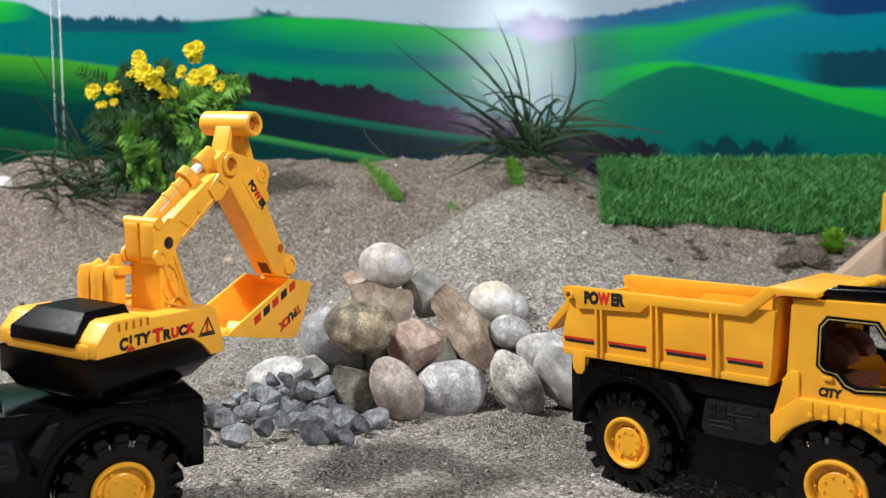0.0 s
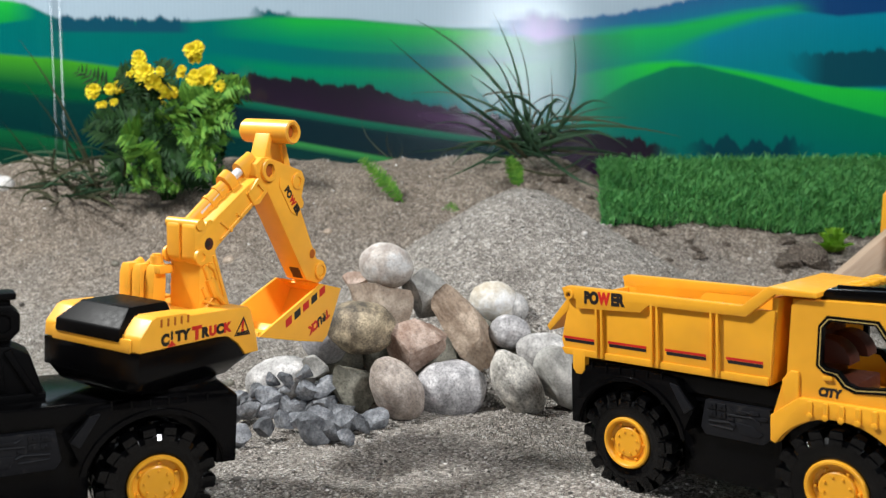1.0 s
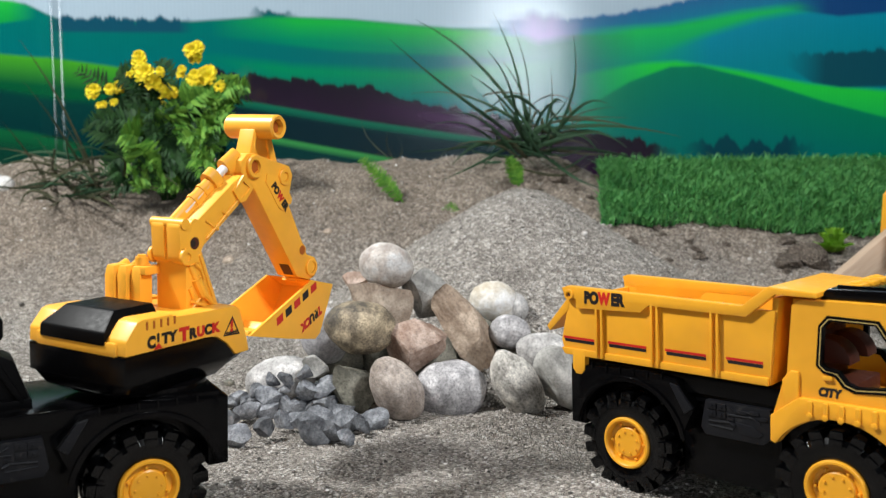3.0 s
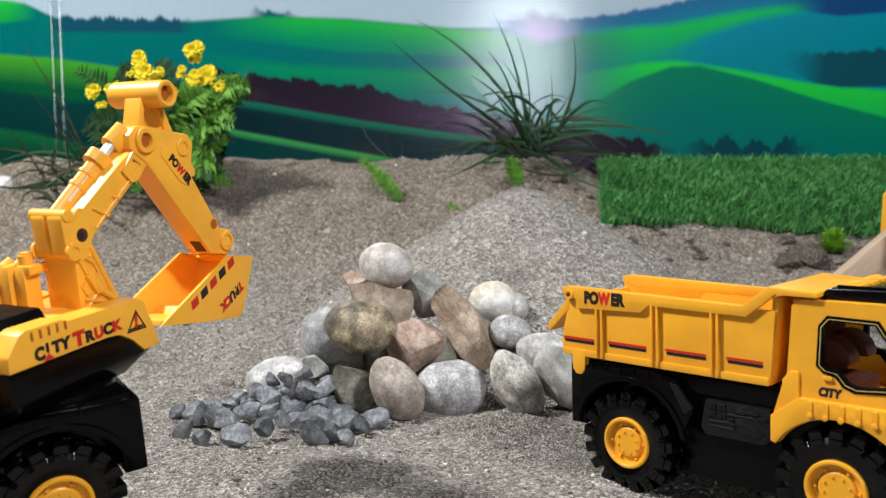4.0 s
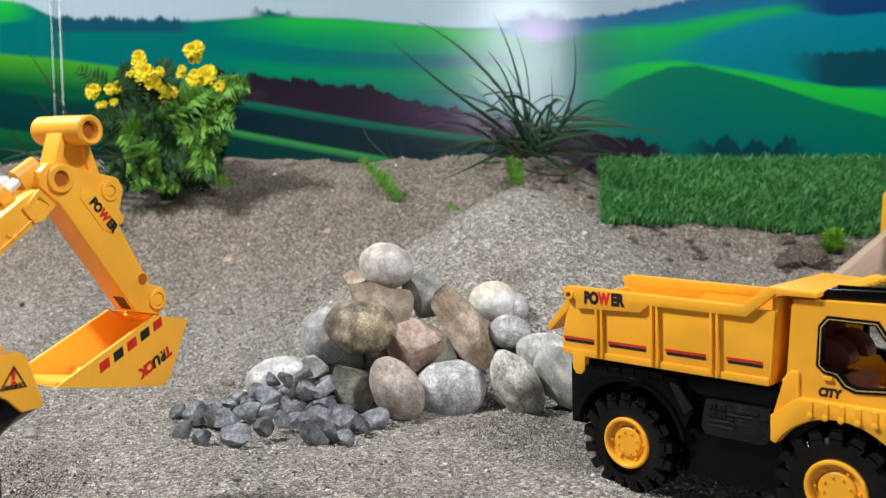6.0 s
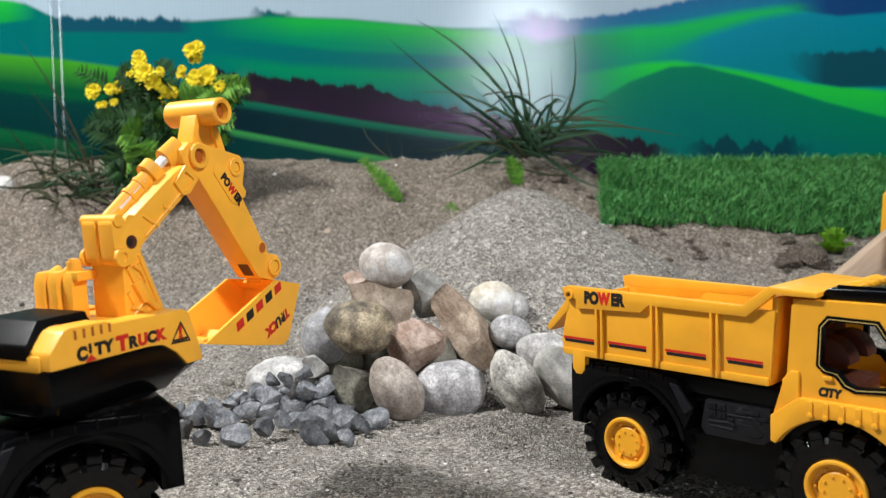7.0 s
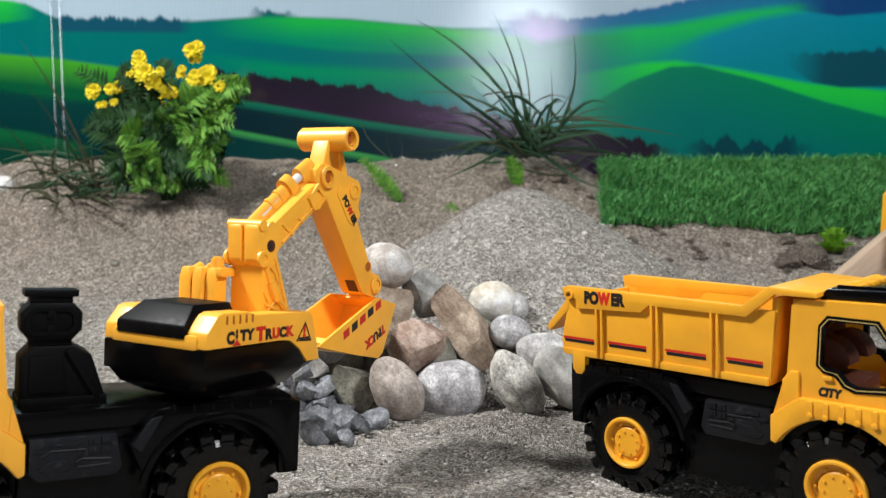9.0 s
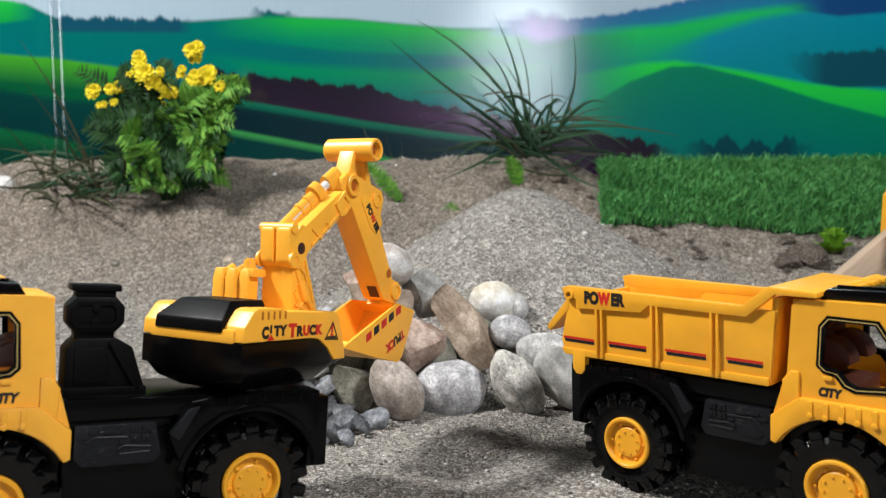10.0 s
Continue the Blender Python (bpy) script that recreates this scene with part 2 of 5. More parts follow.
def arc(cx, cz, r, a0, a1, n=14):
    return [(cx + r * math.cos(radians(a0 + (a1 - a0) * i / n)), cz + r * math.sin(radians(a0 + (a1 - a0) * i / n))) for i in range(n + 1)]


def lettering(name, text, size, at, along, up, mat, parent, label="", stretch=1.0, shear=0.0):
    """Raised print: text whose lines run along one vector and stand along another (millimetres)."""
    curve = bpy.data.curves.new("tmp", "FONT")
    curve.body, curve.size, curve.extrude, curve.offset, curve.shear = text, size, 0.05, 0.07 * size, shear
    curve.align_x, curve.align_y = "CENTER", "CENTER"
    ob = new("tmp", curve)
    me = bpy.data.meshes.new_from_object(ob.evaluated_get(bpy.context.evaluated_depsgraph_get()))
    bpy.data.objects.remove(ob)
    bm = bmesh.new()
    bm.from_mesh(me)
    bpy.data.meshes.remove(me)
    a, u = Vector(along).normalized(), Vector(up).normalized()
    n = a.cross(u)
    rot = Matrix((a, u, n)).transposed().to_4x4()
    moved(bm, Matrix.Translation(at) @ rot @ Matrix.Diagonal((stretch, 1, 1, 1)))
    return part(name, bm, mat, parent, label, smooth=False)


def strip(name, pts, at_y, mat, parent, label="", thick=0.12):
    """A flat printed shape in x and z on the side at y."""
    return part(name, prism(pts, at_y, at_y - thick, 0), mat, parent, label, smooth=False)


# ---- the ground: a sand bed that climbs to a bank ----
PROFILE = ((-0.6, 0.0), (0.56, 0.0), (0.70, 0.015), (0.80, 0.045), (0.85, 0.08), (0.90, 0.125), (0.95, 0.165), (0.98, 0.177), (1.02, 0.174), (1.3, 0.17))


def fbm(x, y, octaves=4, f=1.0):
    return sum(noise.noise(Vector((x * f * 2 ** k, y * f * 2 ** k, 3.7 * k))) * 0.5 ** k for k in range(octaves))


def ground_height(x, y):
    ys, zs = zip(*PROFILE)
    bend = 0.02 * math.sin(x * 5.0 + 0.7) if y > 0.6 else 0.0
    z = float(np.interp(y + bend, ys, zs))
    flat = min(1.0, max(0.0, (x - 0.13) / 0.06)) * min(1.0, max(0.0, (y - 0.88) / 0.09))
    z -= 0.022 * flat
    near = min(1.0, max(0.0, (y - 0.5) / 0.15))
    rough = 0.0028 + 0.0065 * near
    low = 0.0035 * fbm(x, y, 2, 10.0) if y < 0.6 else 0.0035 * fbm(x, y, 2, 10.0) * max(0.0, 1 - (y - 0.6) / 0.1)
    return z + low + rough * fbm(x, y, 3, 14.0) + 0.0016 * noise.noise(Vector((x * 70, y * 70, 0))) + 0.0009 * noise.noise(Vector((x * 170, y * 170, 4)))


def ground():
    xs = np.concatenate([np.linspace(-1.6, -0.62, 24)[:-1], np.linspace(-0.62, 0.62, 300), np.linspace(0.62, 1.6, 24)[1:]])
    ys = np.concatenate([np.linspace(-0.6, 0.24, 20)[:-1], np.linspace(0.24, 1.04, 250), np.linspace(1.04, 1.3, 8)[1:]])
    verts = [(x, y, ground_height(x, y)) for y in ys for x in xs]
    n = len(xs)
    faces = [(j * n + i, j * n + i + 1, (j + 1) * n + i + 1, (j + 1) * n + i) for j in range(len(ys) - 1) for i in range(n - 1)]
    me = bpy.data.meshes.new("ground")
    me.from_pydata(verts, [], faces)
    me.materials.append(SAND)
    me.shade_smooth()
    return tagged(new("ground", me), "grey-brown loose sand bed climbing to a bank", "ground", kind="structure")


def heap_height(x, y):
    r = math.hypot(x - 0.075, (y - 0.785) * 1.05) * (1 + 0.10 * noise.noise(Vector((x * 9, y * 9, 5))))
    return 0.167 - 0.66 * math.sqrt(r * r + 0.03 ** 2)


def sand_heap():
    bm = bmesh.new()
    n, m = 120, 60
    top = bm.verts.new((0.075, 0.785, heap_height(0.075, 0.785)))
    rings = []
    for j in range(1, m + 1):
        r = 0.25 * j / m
        row = []
        for i in range(n):
            a = 2 * math.pi * i / n
            x, y = 0.075 + r * math.cos(a), 0.785 + r * math.sin(a)
            z = heap_height(x, y) + 0.0016 * fbm(x, y, 3, 60.0)
            row.append(bm.verts.new((x, y, max(z, ground_height(x, y) - 0.006) - max(0.0, r - 0.2) * 0.4)))
        rings.append(row)
    for i in range(n):
        bm.faces.new((top, rings[0][i], rings[0][(i + 1) % n]))
        for p, q in zip(rings, rings[1:]):
            bm.faces.new((p[i], q[i], q[(i + 1) % n], p[(i + 1) % n]))
    return tagged(part("sand_mound", bm, HEAP, unit=1), "heap of pale grey coarse sand on the bank", "sand heap")


def surface(x, y):
    return max(ground_height(x, y), heap_height(x, y))


def grains():
    """Loose coarse grains and tiny pebbles lying on the sand."""
    rnd = random.Random(5)
    base = bmesh.new()
    bmesh.ops.create_icosphere(base, subdivisions=1, radius=1)
    bv = np.array([v.co[:] for v in base.verts])
    bf = np.array([[v.index for v in f.verts] for f in base.faces])
    base.free()
    vs, fs = [], []
    count = 0
    while count < 42000:
        y = 0.27 + 0.72 * rnd.random() ** 1.5
        x = (rnd.random() - 0.5) * 1.2 * y * 1.1
        z = surface(x, y)
        s = (0.00028 + 0.0009 * rnd.random() ** 4) * (0.75 + 0.6 * y) * (2.2 if rnd.random() < 0.012 else 1)
        k = np.array([rnd.uniform(0.7, 1.3), rnd.uniform(0.7, 1.3), rnd.uniform(0.6, 1.0)]) * s
        jit = 1 + (np.random.rand(len(bv), 1) - 0.5) * 0.5
        vs.append(bv * jit * k + (x, y, z + s * 0.25))
        fs.append(bf + count * len(bv))
        count += 1
    me = bpy.data.meshes.new("sand_grains")
    me.from_pydata(np.concatenate(vs).tolist(), [], np.concatenate(fs).tolist())
    m, t, b = material("sand_grain", 0.6, 0, 0.4)
    geo = t.nodes.new("ShaderNodeNewGeometry").outputs["Random Per Island"]
    t.links.new(ramp(t, geo, [(0, (0.05, 0.045, 0.04)), (0.35, (0.2, 0.18, 0.16)), (0.75, (0.36, 0.33, 0.29)), (0.95, (0.55, 0.52, 0.48)), (1, (0.75, 0.73, 0.7))]), b.inputs["Base Color"])
    me.materials.append(m)
    return tagged(new("sand_grains", me), "loose coarse grains scattered over the sand", "sand grains", kind="stuff")


# ---- printed sheet behind the bank ----
SHEET_Y, PX = 1.03, 1.03 / 1476.8


def painted(u, v):
    """Ink colour of the printed hill landscape, with the plant's shadow and some glare painted in; u runs along the
    sheet and v down it (a unit is 0.7 mm).
    """
    h, w = u.shape
    img = np.zeros((h, w, 3))
    wob = np.vectorize(lambda a, s: noise.noise(Vector((a, s, 0.0))))

    def lin(c):
        c = np.array(c) / 255.0
        return np.where(c <= 0.04045, c / 12.92, ((c + 0.055) / 1.055) ** 2.4)

    def lay(line, top, low=None, depth=60.0, soft=3.0, bottom=None, rough=0.0, f=0.05, blobs=0.0, fade=50.0):
        xs, zs = zip(*line)
        edge = np.interp(u, xs, zs)
        if rough:
            crown = np.sqrt(np.clip(1 - (2 * np.mod(u * f * 0.9 + 0.6 * wob(u * f * 0.3, 3.0 + 0 * u), 1) - 1) ** 2, 0, 1))
            size = 0.55 + 0.9 * np.abs(wob(np.floor(u * f * 0.9 + 0.6 * wob(u * f * 0.3, 3.0 + 0 * u)) * 0.73, 9.0 + 0 * u))
            edge = edge - rough * 0.4 * crown * size - 0.65 * rough * np.abs(wob(u * f * 0.8, 1.0 + 0 * u)) - 0.3 * rough * np.abs(wob(u * f * 3.1, 7.0 + 0 * u)) + blobs
        soft = max(soft, 5.5)
        a = np.clip((v - edge) / soft + 0.5, 0, 1)
        a = a * np.clip((u - xs[0]) / fade, 0, 1) * np.clip((xs[-1] - u) / fade, 0, 1)
        if bottom:
            bx, bz = zip(*bottom)
            a = a * np.clip((np.interp(u, bx, bz) - v) / soft + 0.5, 0, 1)
        k = np.clip((v - edge) / depth, 0, 1)[..., None]
        c = lin(top) * (1 - k) + lin(low or top) * k
        img[:] = img * (1 - a[..., None]) + c * a[..., None]

    W0, W1 = -700, 2300
    img[:] = lin((160, 180, 194))
    lay([(W0, 30), (0, 8), (60, 14), (120, 42), (350, 44), (480, 36), (620, 40), (800, 56), (1000, 54), (1100, 45), (1250, 26), (1420, 0), (W1, -30)], (0, 102, 94), (0, 100, 106), 120)
    lay([(W0, 20), (0, 8), (40, 10), (80, 22)], (30, 170, 60), (0, 120, 70), 60, bottom=[(W0, 60), (0, 50), (80, 40)])
    lay([(100, 38), (350, 44)], (16, 72, 92), bottom=[(100, 62), (350, 64)], rough=32, f=0.04, blobs=9, fade=25)
    lay([(445, 34), (535, 34)], (16, 84, 92), bottom=[(440, 42), (540, 40)], rough=26, f=0.05, blobs=6, fade=30)
    lay([(380, 46), (480, 37), (620, 42), (800, 58), (960, 66)], (26, 168, 56), (0, 126, 92), 40, bottom=[(380, 70), (600, 95), (960, 110)], soft=8, fade=150)
    lay([(330, 95), (520, 120), (760, 130), (1000, 110)], (0, 132, 82), (0, 100, 104), 60, soft=16, fade=160)
    lay([(860, 46), (1000, 44), (1100, 34), (1230, 6), (1420, -20), (W1, -60)], (30, 92, 140), (0, 122, 146), 50, rough=9, f=0.05, bottom=[(860, 70), (1100, 66), (1240, 44), (1420, 24), (W1, 10)])
    lay([(1000, 62), (1180, 50), (1300, 28), (1400, 16), (1560, 60)], (20, 176, 74), (0, 140, 110), 60, soft=14, fade=120)
    lay([(1130, 110), (1230, 72), (1330, 40), (1420, 24), (1560, 16), (W1, 0)], (0, 126, 150), (0, 122, 136), 80, soft=16, fade=120)
    lay([(1360, 6), (1470, 2), (1700, -10), (W1, 0)], (14, 62, 112), bottom=[(1360, 20), (1470, 36), (1600, 26), (W1, 40)], rough=14, f=0.06, blobs=4, fade=90)
    # the bright hill stops short where the flowering plant's shadow is painted in
    lay([(W0, 95), (0, 99), (110, 108), (200, 120), (270, 132), (330, 156)], (62, 152, 36), (5, 80, 48), 50, soft=5, fade=120)
    lay([(W0, 130), (0, 160), (120, 180), (300, 190), (430, 160)], (5, 56, 52), (4, 48, 50), 60, soft=12)
    lay([(W0, 230), (0, 228), (60, 236), (180, 262)], (14, 92, 52), (8, 56, 44), 40, soft=10)
    lay([(1010, 138), (1130, 116), (1190, 112), (1300, 128), (1420, 150), (1568, 164), (W1, 190)], (30, 192, 60), (8, 156, 86), 80, soft=9, fade=140)
    lay([(1380, 100), (1470, 96), (1600, 90), (W1, 80)], (10, 70, 84), bottom=[(1380, 118), (1430, 150), (1480, 158), (1568, 156), (W1, 150)], rough=22, f=0.05, blobs=8, fade=70)
    lay([(930, 215), (1040, 188), (1110, 148), (1180, 122), (1230, 120), (1330, 144), (1450, 182), (1568, 212), (W1, 260)], (0, 116, 84), (0, 106, 98), 90, soft=5, fade=140)
    # tree line; its raised left end paints in the shadow behind the plant
    lay([(320, 150), (385, 124), (430, 142), (490, 140), (560, 148), (640, 158), (700, 176), (780, 192), (860, 206), (960, 226), (1080, 240), (1200, 268)], (30, 26, 36), (44, 27, 50), 80, soft=3, rough=26, f=0.035, blobs=8)
    lay([(380, 168), (420, 178), (640, 215), (860, 246), (930, 256)], (16, 112, 84), (12, 38, 46), 16, soft=4)
    lay([(330, 205), (420, 232), (560, 258), (720, 286), (840, 300)], (64, 156, 78), (8, 52, 52), 14, soft=4)
    lay([(640, 176), (700, 190), (860, 214), (980, 236)], (70, 38, 78), (58, 28, 66), 60, soft=30, fade=140, bottom=[(640, 200), (860, 236), (980, 250)])
    lay([(1200, 262), (1440, 262)], (6, 62, 72), bottom=[(1200, 284), (1440, 284)], rough=52, f=0.022, blobs=10)
    # lilac tint of the window's glare, painted into the print as tree crowns
    lay([(880, 44), (930, 36), (985, 40), (1030, 52)], (96, 96, 140), (132, 108, 168), 30, soft=16, fade=60, bottom=[(880, 58), (950, 80), (1030, 70)], rough=14, f=0.03)
    lay([(1190, 278), (1400, 280), (1568, 270), (W1, 280)], (0, 112, 74), (10, 130, 60), 40, soft=5)
    lay([(640, 289), (700, 290), (800, 297)], (205, 214, 222), soft=3, bottom=[(640, 291), (700, 300), (800, 304)])
    grain = 1 + 0.03 * np.sin(u * 0.9) + 0.02 * wob(u * 0.11, v * 0.02)
    return np.clip(img * grain[..., None] * 0.86, 0, 1)


def printed_sheet():
    us, vs = np.arange(-700, 2301, 2.5), np.arange(-330, 341, 2.5)
    u, v = np.meshgrid(us, vs)
    colour = painted(u, v)
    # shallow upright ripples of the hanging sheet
    y = SHEET_Y + 0.0002 * np.exp(-((u - 905) / 60) ** 2) * -1 + 0.0062 * np.exp(-((u - 103) / 14) ** 2) * -1 + 0.0008 * np.sin(u * 0.011) + 0.00001 * np.sin(u * 0.75)
    verts = np.stack([(u - 784) * PX, y, 0.1612 + (307.7 - v) * PX], -1).reshape(-1, 3)
    n = len(us)
    faces = [(j * n + i, (j + 1) * n + i, (j + 1) * n + i + 1, j * n + i + 1) for j in range(len(vs) - 1) for i in range(n - 1)]
    me = bpy.data.meshes.new("backdrop")
    me.from_pydata(verts.tolist(), [], faces)
    ink = me.color_attributes.new("ink", "FLOAT_COLOR", "POINT")
    ink.data.foreach_set("color", np.concatenate([colour.reshape(-1, 3), np.ones((colour.shape[0] * n, 1))], 1).ravel().astype(np.float32))
    m, t, b = material("glossy_print", 0.14, 0, 1.0)
    a = t.nodes.new("ShaderNodeAttribute")
    a.attribute_name = "ink"
    t.links.new(a.outputs["Color"], b.inputs["Base Color"])
    me.materials.append(m)
    me.shade_smooth()
    return tagged(new("backdrop", me), "glossy printed sheet showing green rolling hills", "backdrop", kind="structure")


# ---- stones ----
def rock_mesh(name, seed, kind, mat, detail=4):
    """A unit stone: rounded (r), half broken (h) or angular (a)."""
    rnd = random.Random(seed)
    bm = bmesh.new()
    bmesh.ops.create_icosphere(bm, subdivisions=detail, radius=1)
    cuts = {"r": 3, "h": 6, "a": 13}[kind]
    for _ in range(cuts):
        n = Vector((rnd.gauss(0, 1), rnd.gauss(0, 1), rnd.gauss(0, 1))).normalized()
        d = rnd.uniform(0.84, 0.95) if kind == "r" else rnd.uniform(0.66, 0.86) if kind == "h" else rnd.uniform(0.42, 0.72)
        for v in bm.verts:
            over = v.co.dot(n) - d
            if over > 0:
                v.co -= n * over * (0.55 if kind == "r" else 0.97)
    off = Vector((seed * 3.1, seed * 1.7, 0))
    for v in bm.verts:
        c = v.co
        k = (0.09 if kind == "r" else 0.05) * noise.noise(c * 1.3 + off) + 0.03 * noise.noise(c * 4 + off) + (0.012 if kind == "r" else 0.022) * noise.noise(c * 11 + off)
        v.co = c * (1 + k)
    ext = [max(abs(v.co[i]) for v in bm.verts) for i in range(3)]
    for v in bm.verts:
        v.co = Vector(v.co[i] / ext[i] for i in range(3))
    me = bpy.data.meshes.new(name)
    bm.to_mesh(me)
    bm.free()
    me.materials.append(mat)
    me.shade_smooth()
    if kind != "r":
        me.set_sharp_from_angle(angle=radians(24))
    return me


def rock(name, seed, kind, mat, x, y, z, rx, rz, lean, label, category, group="", detail=4, depth=0.8):
    me = rock_mesh(name, seed, kind, mat, detail)
    ry = depth * (rx * rz) ** 0.5
    me.transform(Matrix.Diagonal((rx, ry, rz, 1)))
    ob = new(name, me)
    ob.matrix_basis = pose(x, y, z, 0, lean, 0)
    return tagged(ob, label, category, group)


PILE = (
    ("white", "r", -0.0413, 0.6000, 0.0947, 0.0203, 0.0171, 12, "off-white rounded stone on top of the pile"),
    ("tan", "a", -0.0486, 0.6020, 0.0630, 0.0261, 0.0196, 0, "tan-brown broken stone in the pile"),
    ("olive", "r", -0.0559, 0.5620, 0.0567, 0.0259, 0.0183, 6, "olive-brown mottled stone in the pile"),
    ("grey", "a", -0.0134, 0.6120, 0.0728, 0.0174, 0.0166, 25, "grey angular stone in the pile"),
    ("brown", "a", 0.0179, 0.5920, 0.0519, 0.0150, 0.0377, -36, "long brown stone leaning in the pile"),
    ("quartz", "r", 0.0396, 0.6300, 0.0641, 0.0201, 0.0158, 14, "milky white quartz stone at the back of the pile"),
    ("rust", "a", -0.0177, 0.5600, 0.0457, 0.0220, 0.0190, -28, "reddish-brown angular stone in the pile"),
    ("blue", "r", -0.0823, 0.5820, 0.0465, 0.0177, 0.0205, 18, "blue-grey rounded stone in the pile"),
    ("pale", "r", -0.1164, 0.5880, 0.0140, 0.0267, 0.0171, -10, "pale grey speckled stone behind the gravel"),
    ("dark", "a", -0.0629, 0.5560, 0.0189, 0.0166, 0.0203, 4, "dark olive angular stone in the pile"),
    ("pink", "r", -0.0303, 0.5350, 0.0205, 0.0163, 0.0239, -32, "pinkish-tan flat stone leaning on the pile"),
    ("speck", "r", 0.0050, 0.5520, 0.0161, 0.0247, 0.0213, 0, "speckled grey round stone at the foot of the pile"),
    ("band", "r", 0.0488, 0.5400, 0.0226, 0.0154, 0.0263, -33, "grey banded flat stone leaning on the pile"),
    ("grey", "h", 0.0784, 0.5520, 0.0231, 0.0157, 0.0232, -22, "smooth grey stone at the foot of the pile"),
    ("speck", "r", 0.0479, 0.5920, 0.0478, 0.0152, 0.0124, 10, "small speckled grey stone in the pile"),
    ("pale", "r", 0.0736, 0.5820, 0.0351, 0.0225, 0.0142, 10, "pale grey stone in the pile"),
    ("rust", "a", -0.0662, 0.6220, 0.0790, 0.0101, 0.0084, 0, "small rust-brown stone in the pile"),
    ("pale", "r", 0.0550, 0.6280, 0.0583, 0.0102, 0.0128, 0, "small pale stone in the pile"),
    ("grey", "a", -0.0867, 0.5620, 0.0273, 0.0099, 0.0099, 0, "small grey broken stone in the pile"),
    # inner stones that carry the pile, coloured dark to paint in crevice shade
    ("dark", "h", -0.035, 0.600, 0.032, 0.0250, 0.0250, 0, "stone inside the pile, coloured dark as crevice shade"),
    ("dark", "h", 0.025, 0.610, 0.030, 0.0250, 0.0250, 0, "stone inside the pile, coloured dark as crevice shade"),
    ("dark", "h", -0.010, 0.585, 0.028, 0.0200, 0.0220, 0, "stone inside the pile, coloured dark as crevice shade"),
    ("dark", "h", -0.075, 0.600, 0.028, 0.0220, 0.0280, 0, "stone at the back of the pile, coloured dark as gap shade"),
    ("dark", "h", 0.058, 0.600, 0.024, 0.0220, 0.0240, 0, "stone at the back of the pile, coloured dark as gap shade"),
)
GRAVEL = "-0.173 0.534 0.006 0.0058; -0.159 0.521 0.006 0.0085; -0.142 0.478 0.006 0.0071; -0.154 0.550 0.006 0.0067; -0.139 0.515 0.006 0.0077; -0.127 0.533 0.006 0.0094; -0.122 0.481 0.006 0.0085; -0.108 0.495 0.006 0.0080; -0.101 0.515 0.006 0.0077; -0.100 0.549 0.006 0.0074; -0.116 0.552 0.012 0.0075; -0.091 0.552 0.016 0.0097; -0.080 0.552 0.019 0.0075; -0.105 0.552 0.023 0.0064; -0.081 0.552 0.006 0.0097; -0.079 0.521 0.006 0.0078; -0.061 0.514 0.006 0.0091; -0.079 0.495 0.006 0.0094; -0.116 0.552 0.023 0.0056; -0.044 0.518 0.006 0.0077; -0.058 0.484 0.006 0.0052; -0.143 0.568 0.006 0.0069; -0.158 0.492 0.006 0.0060; -0.127 0.552 0.010 0.0060; -0.127 0.552 0.016 0.0060; -0.091 0.518 0.006 0.0070; -0.066 0.491 0.006 0.0067; -0.146 0.515 0.006 0.0049; -0.108 0.552 0.016 0.0052; -0.093 0.552 0.028 0.0067; -0.069 0.527 0.006 0.0050; -0.050 0.503 0.006 0.0048; -0.145 0.554 0.006 0.0052; -0.164 0.547 0.006 0.0052"


def stones():
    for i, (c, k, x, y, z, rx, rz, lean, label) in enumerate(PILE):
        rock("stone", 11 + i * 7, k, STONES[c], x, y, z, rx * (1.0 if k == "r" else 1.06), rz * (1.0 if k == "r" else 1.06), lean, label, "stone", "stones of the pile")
    rnd = random.Random(3)
    for i, entry in enumerate(GRAVEL.split(";")):
        x, y, z, r = map(float, entry.split())
        rock("gravel_piece", 301 + i * 5, "a", STONES["gravel"], x, y, z, r * rnd.uniform(0.95, 1.45), r * rnd.uniform(0.75, 1.1), rnd.uniform(-40, 40),
             "blue-grey angular gravel piece beside the stone pile", "gravel piece", "gravel beside the pile", 3)
    for i in range(9):
        rock("gravel_piece", 801 + i * 5, "a", STONES["gravel"], -0.132 + 0.0085 * i + rnd.uniform(-0.004, 0.004), 0.553 + rnd.uniform(-0.01, 0.006), 0.004, 0.009, 0.008, rnd.uniform(-25, 25),
             "blue-grey angular gravel piece beside the stone pile", "gravel piece", "gravel beside the pile", 3)


ground()
sand_heap()
grains()
printed_sheet()
stones()


# ---- toy vehicles ----
AXLE, TYRE_R = 102.5, 26.0


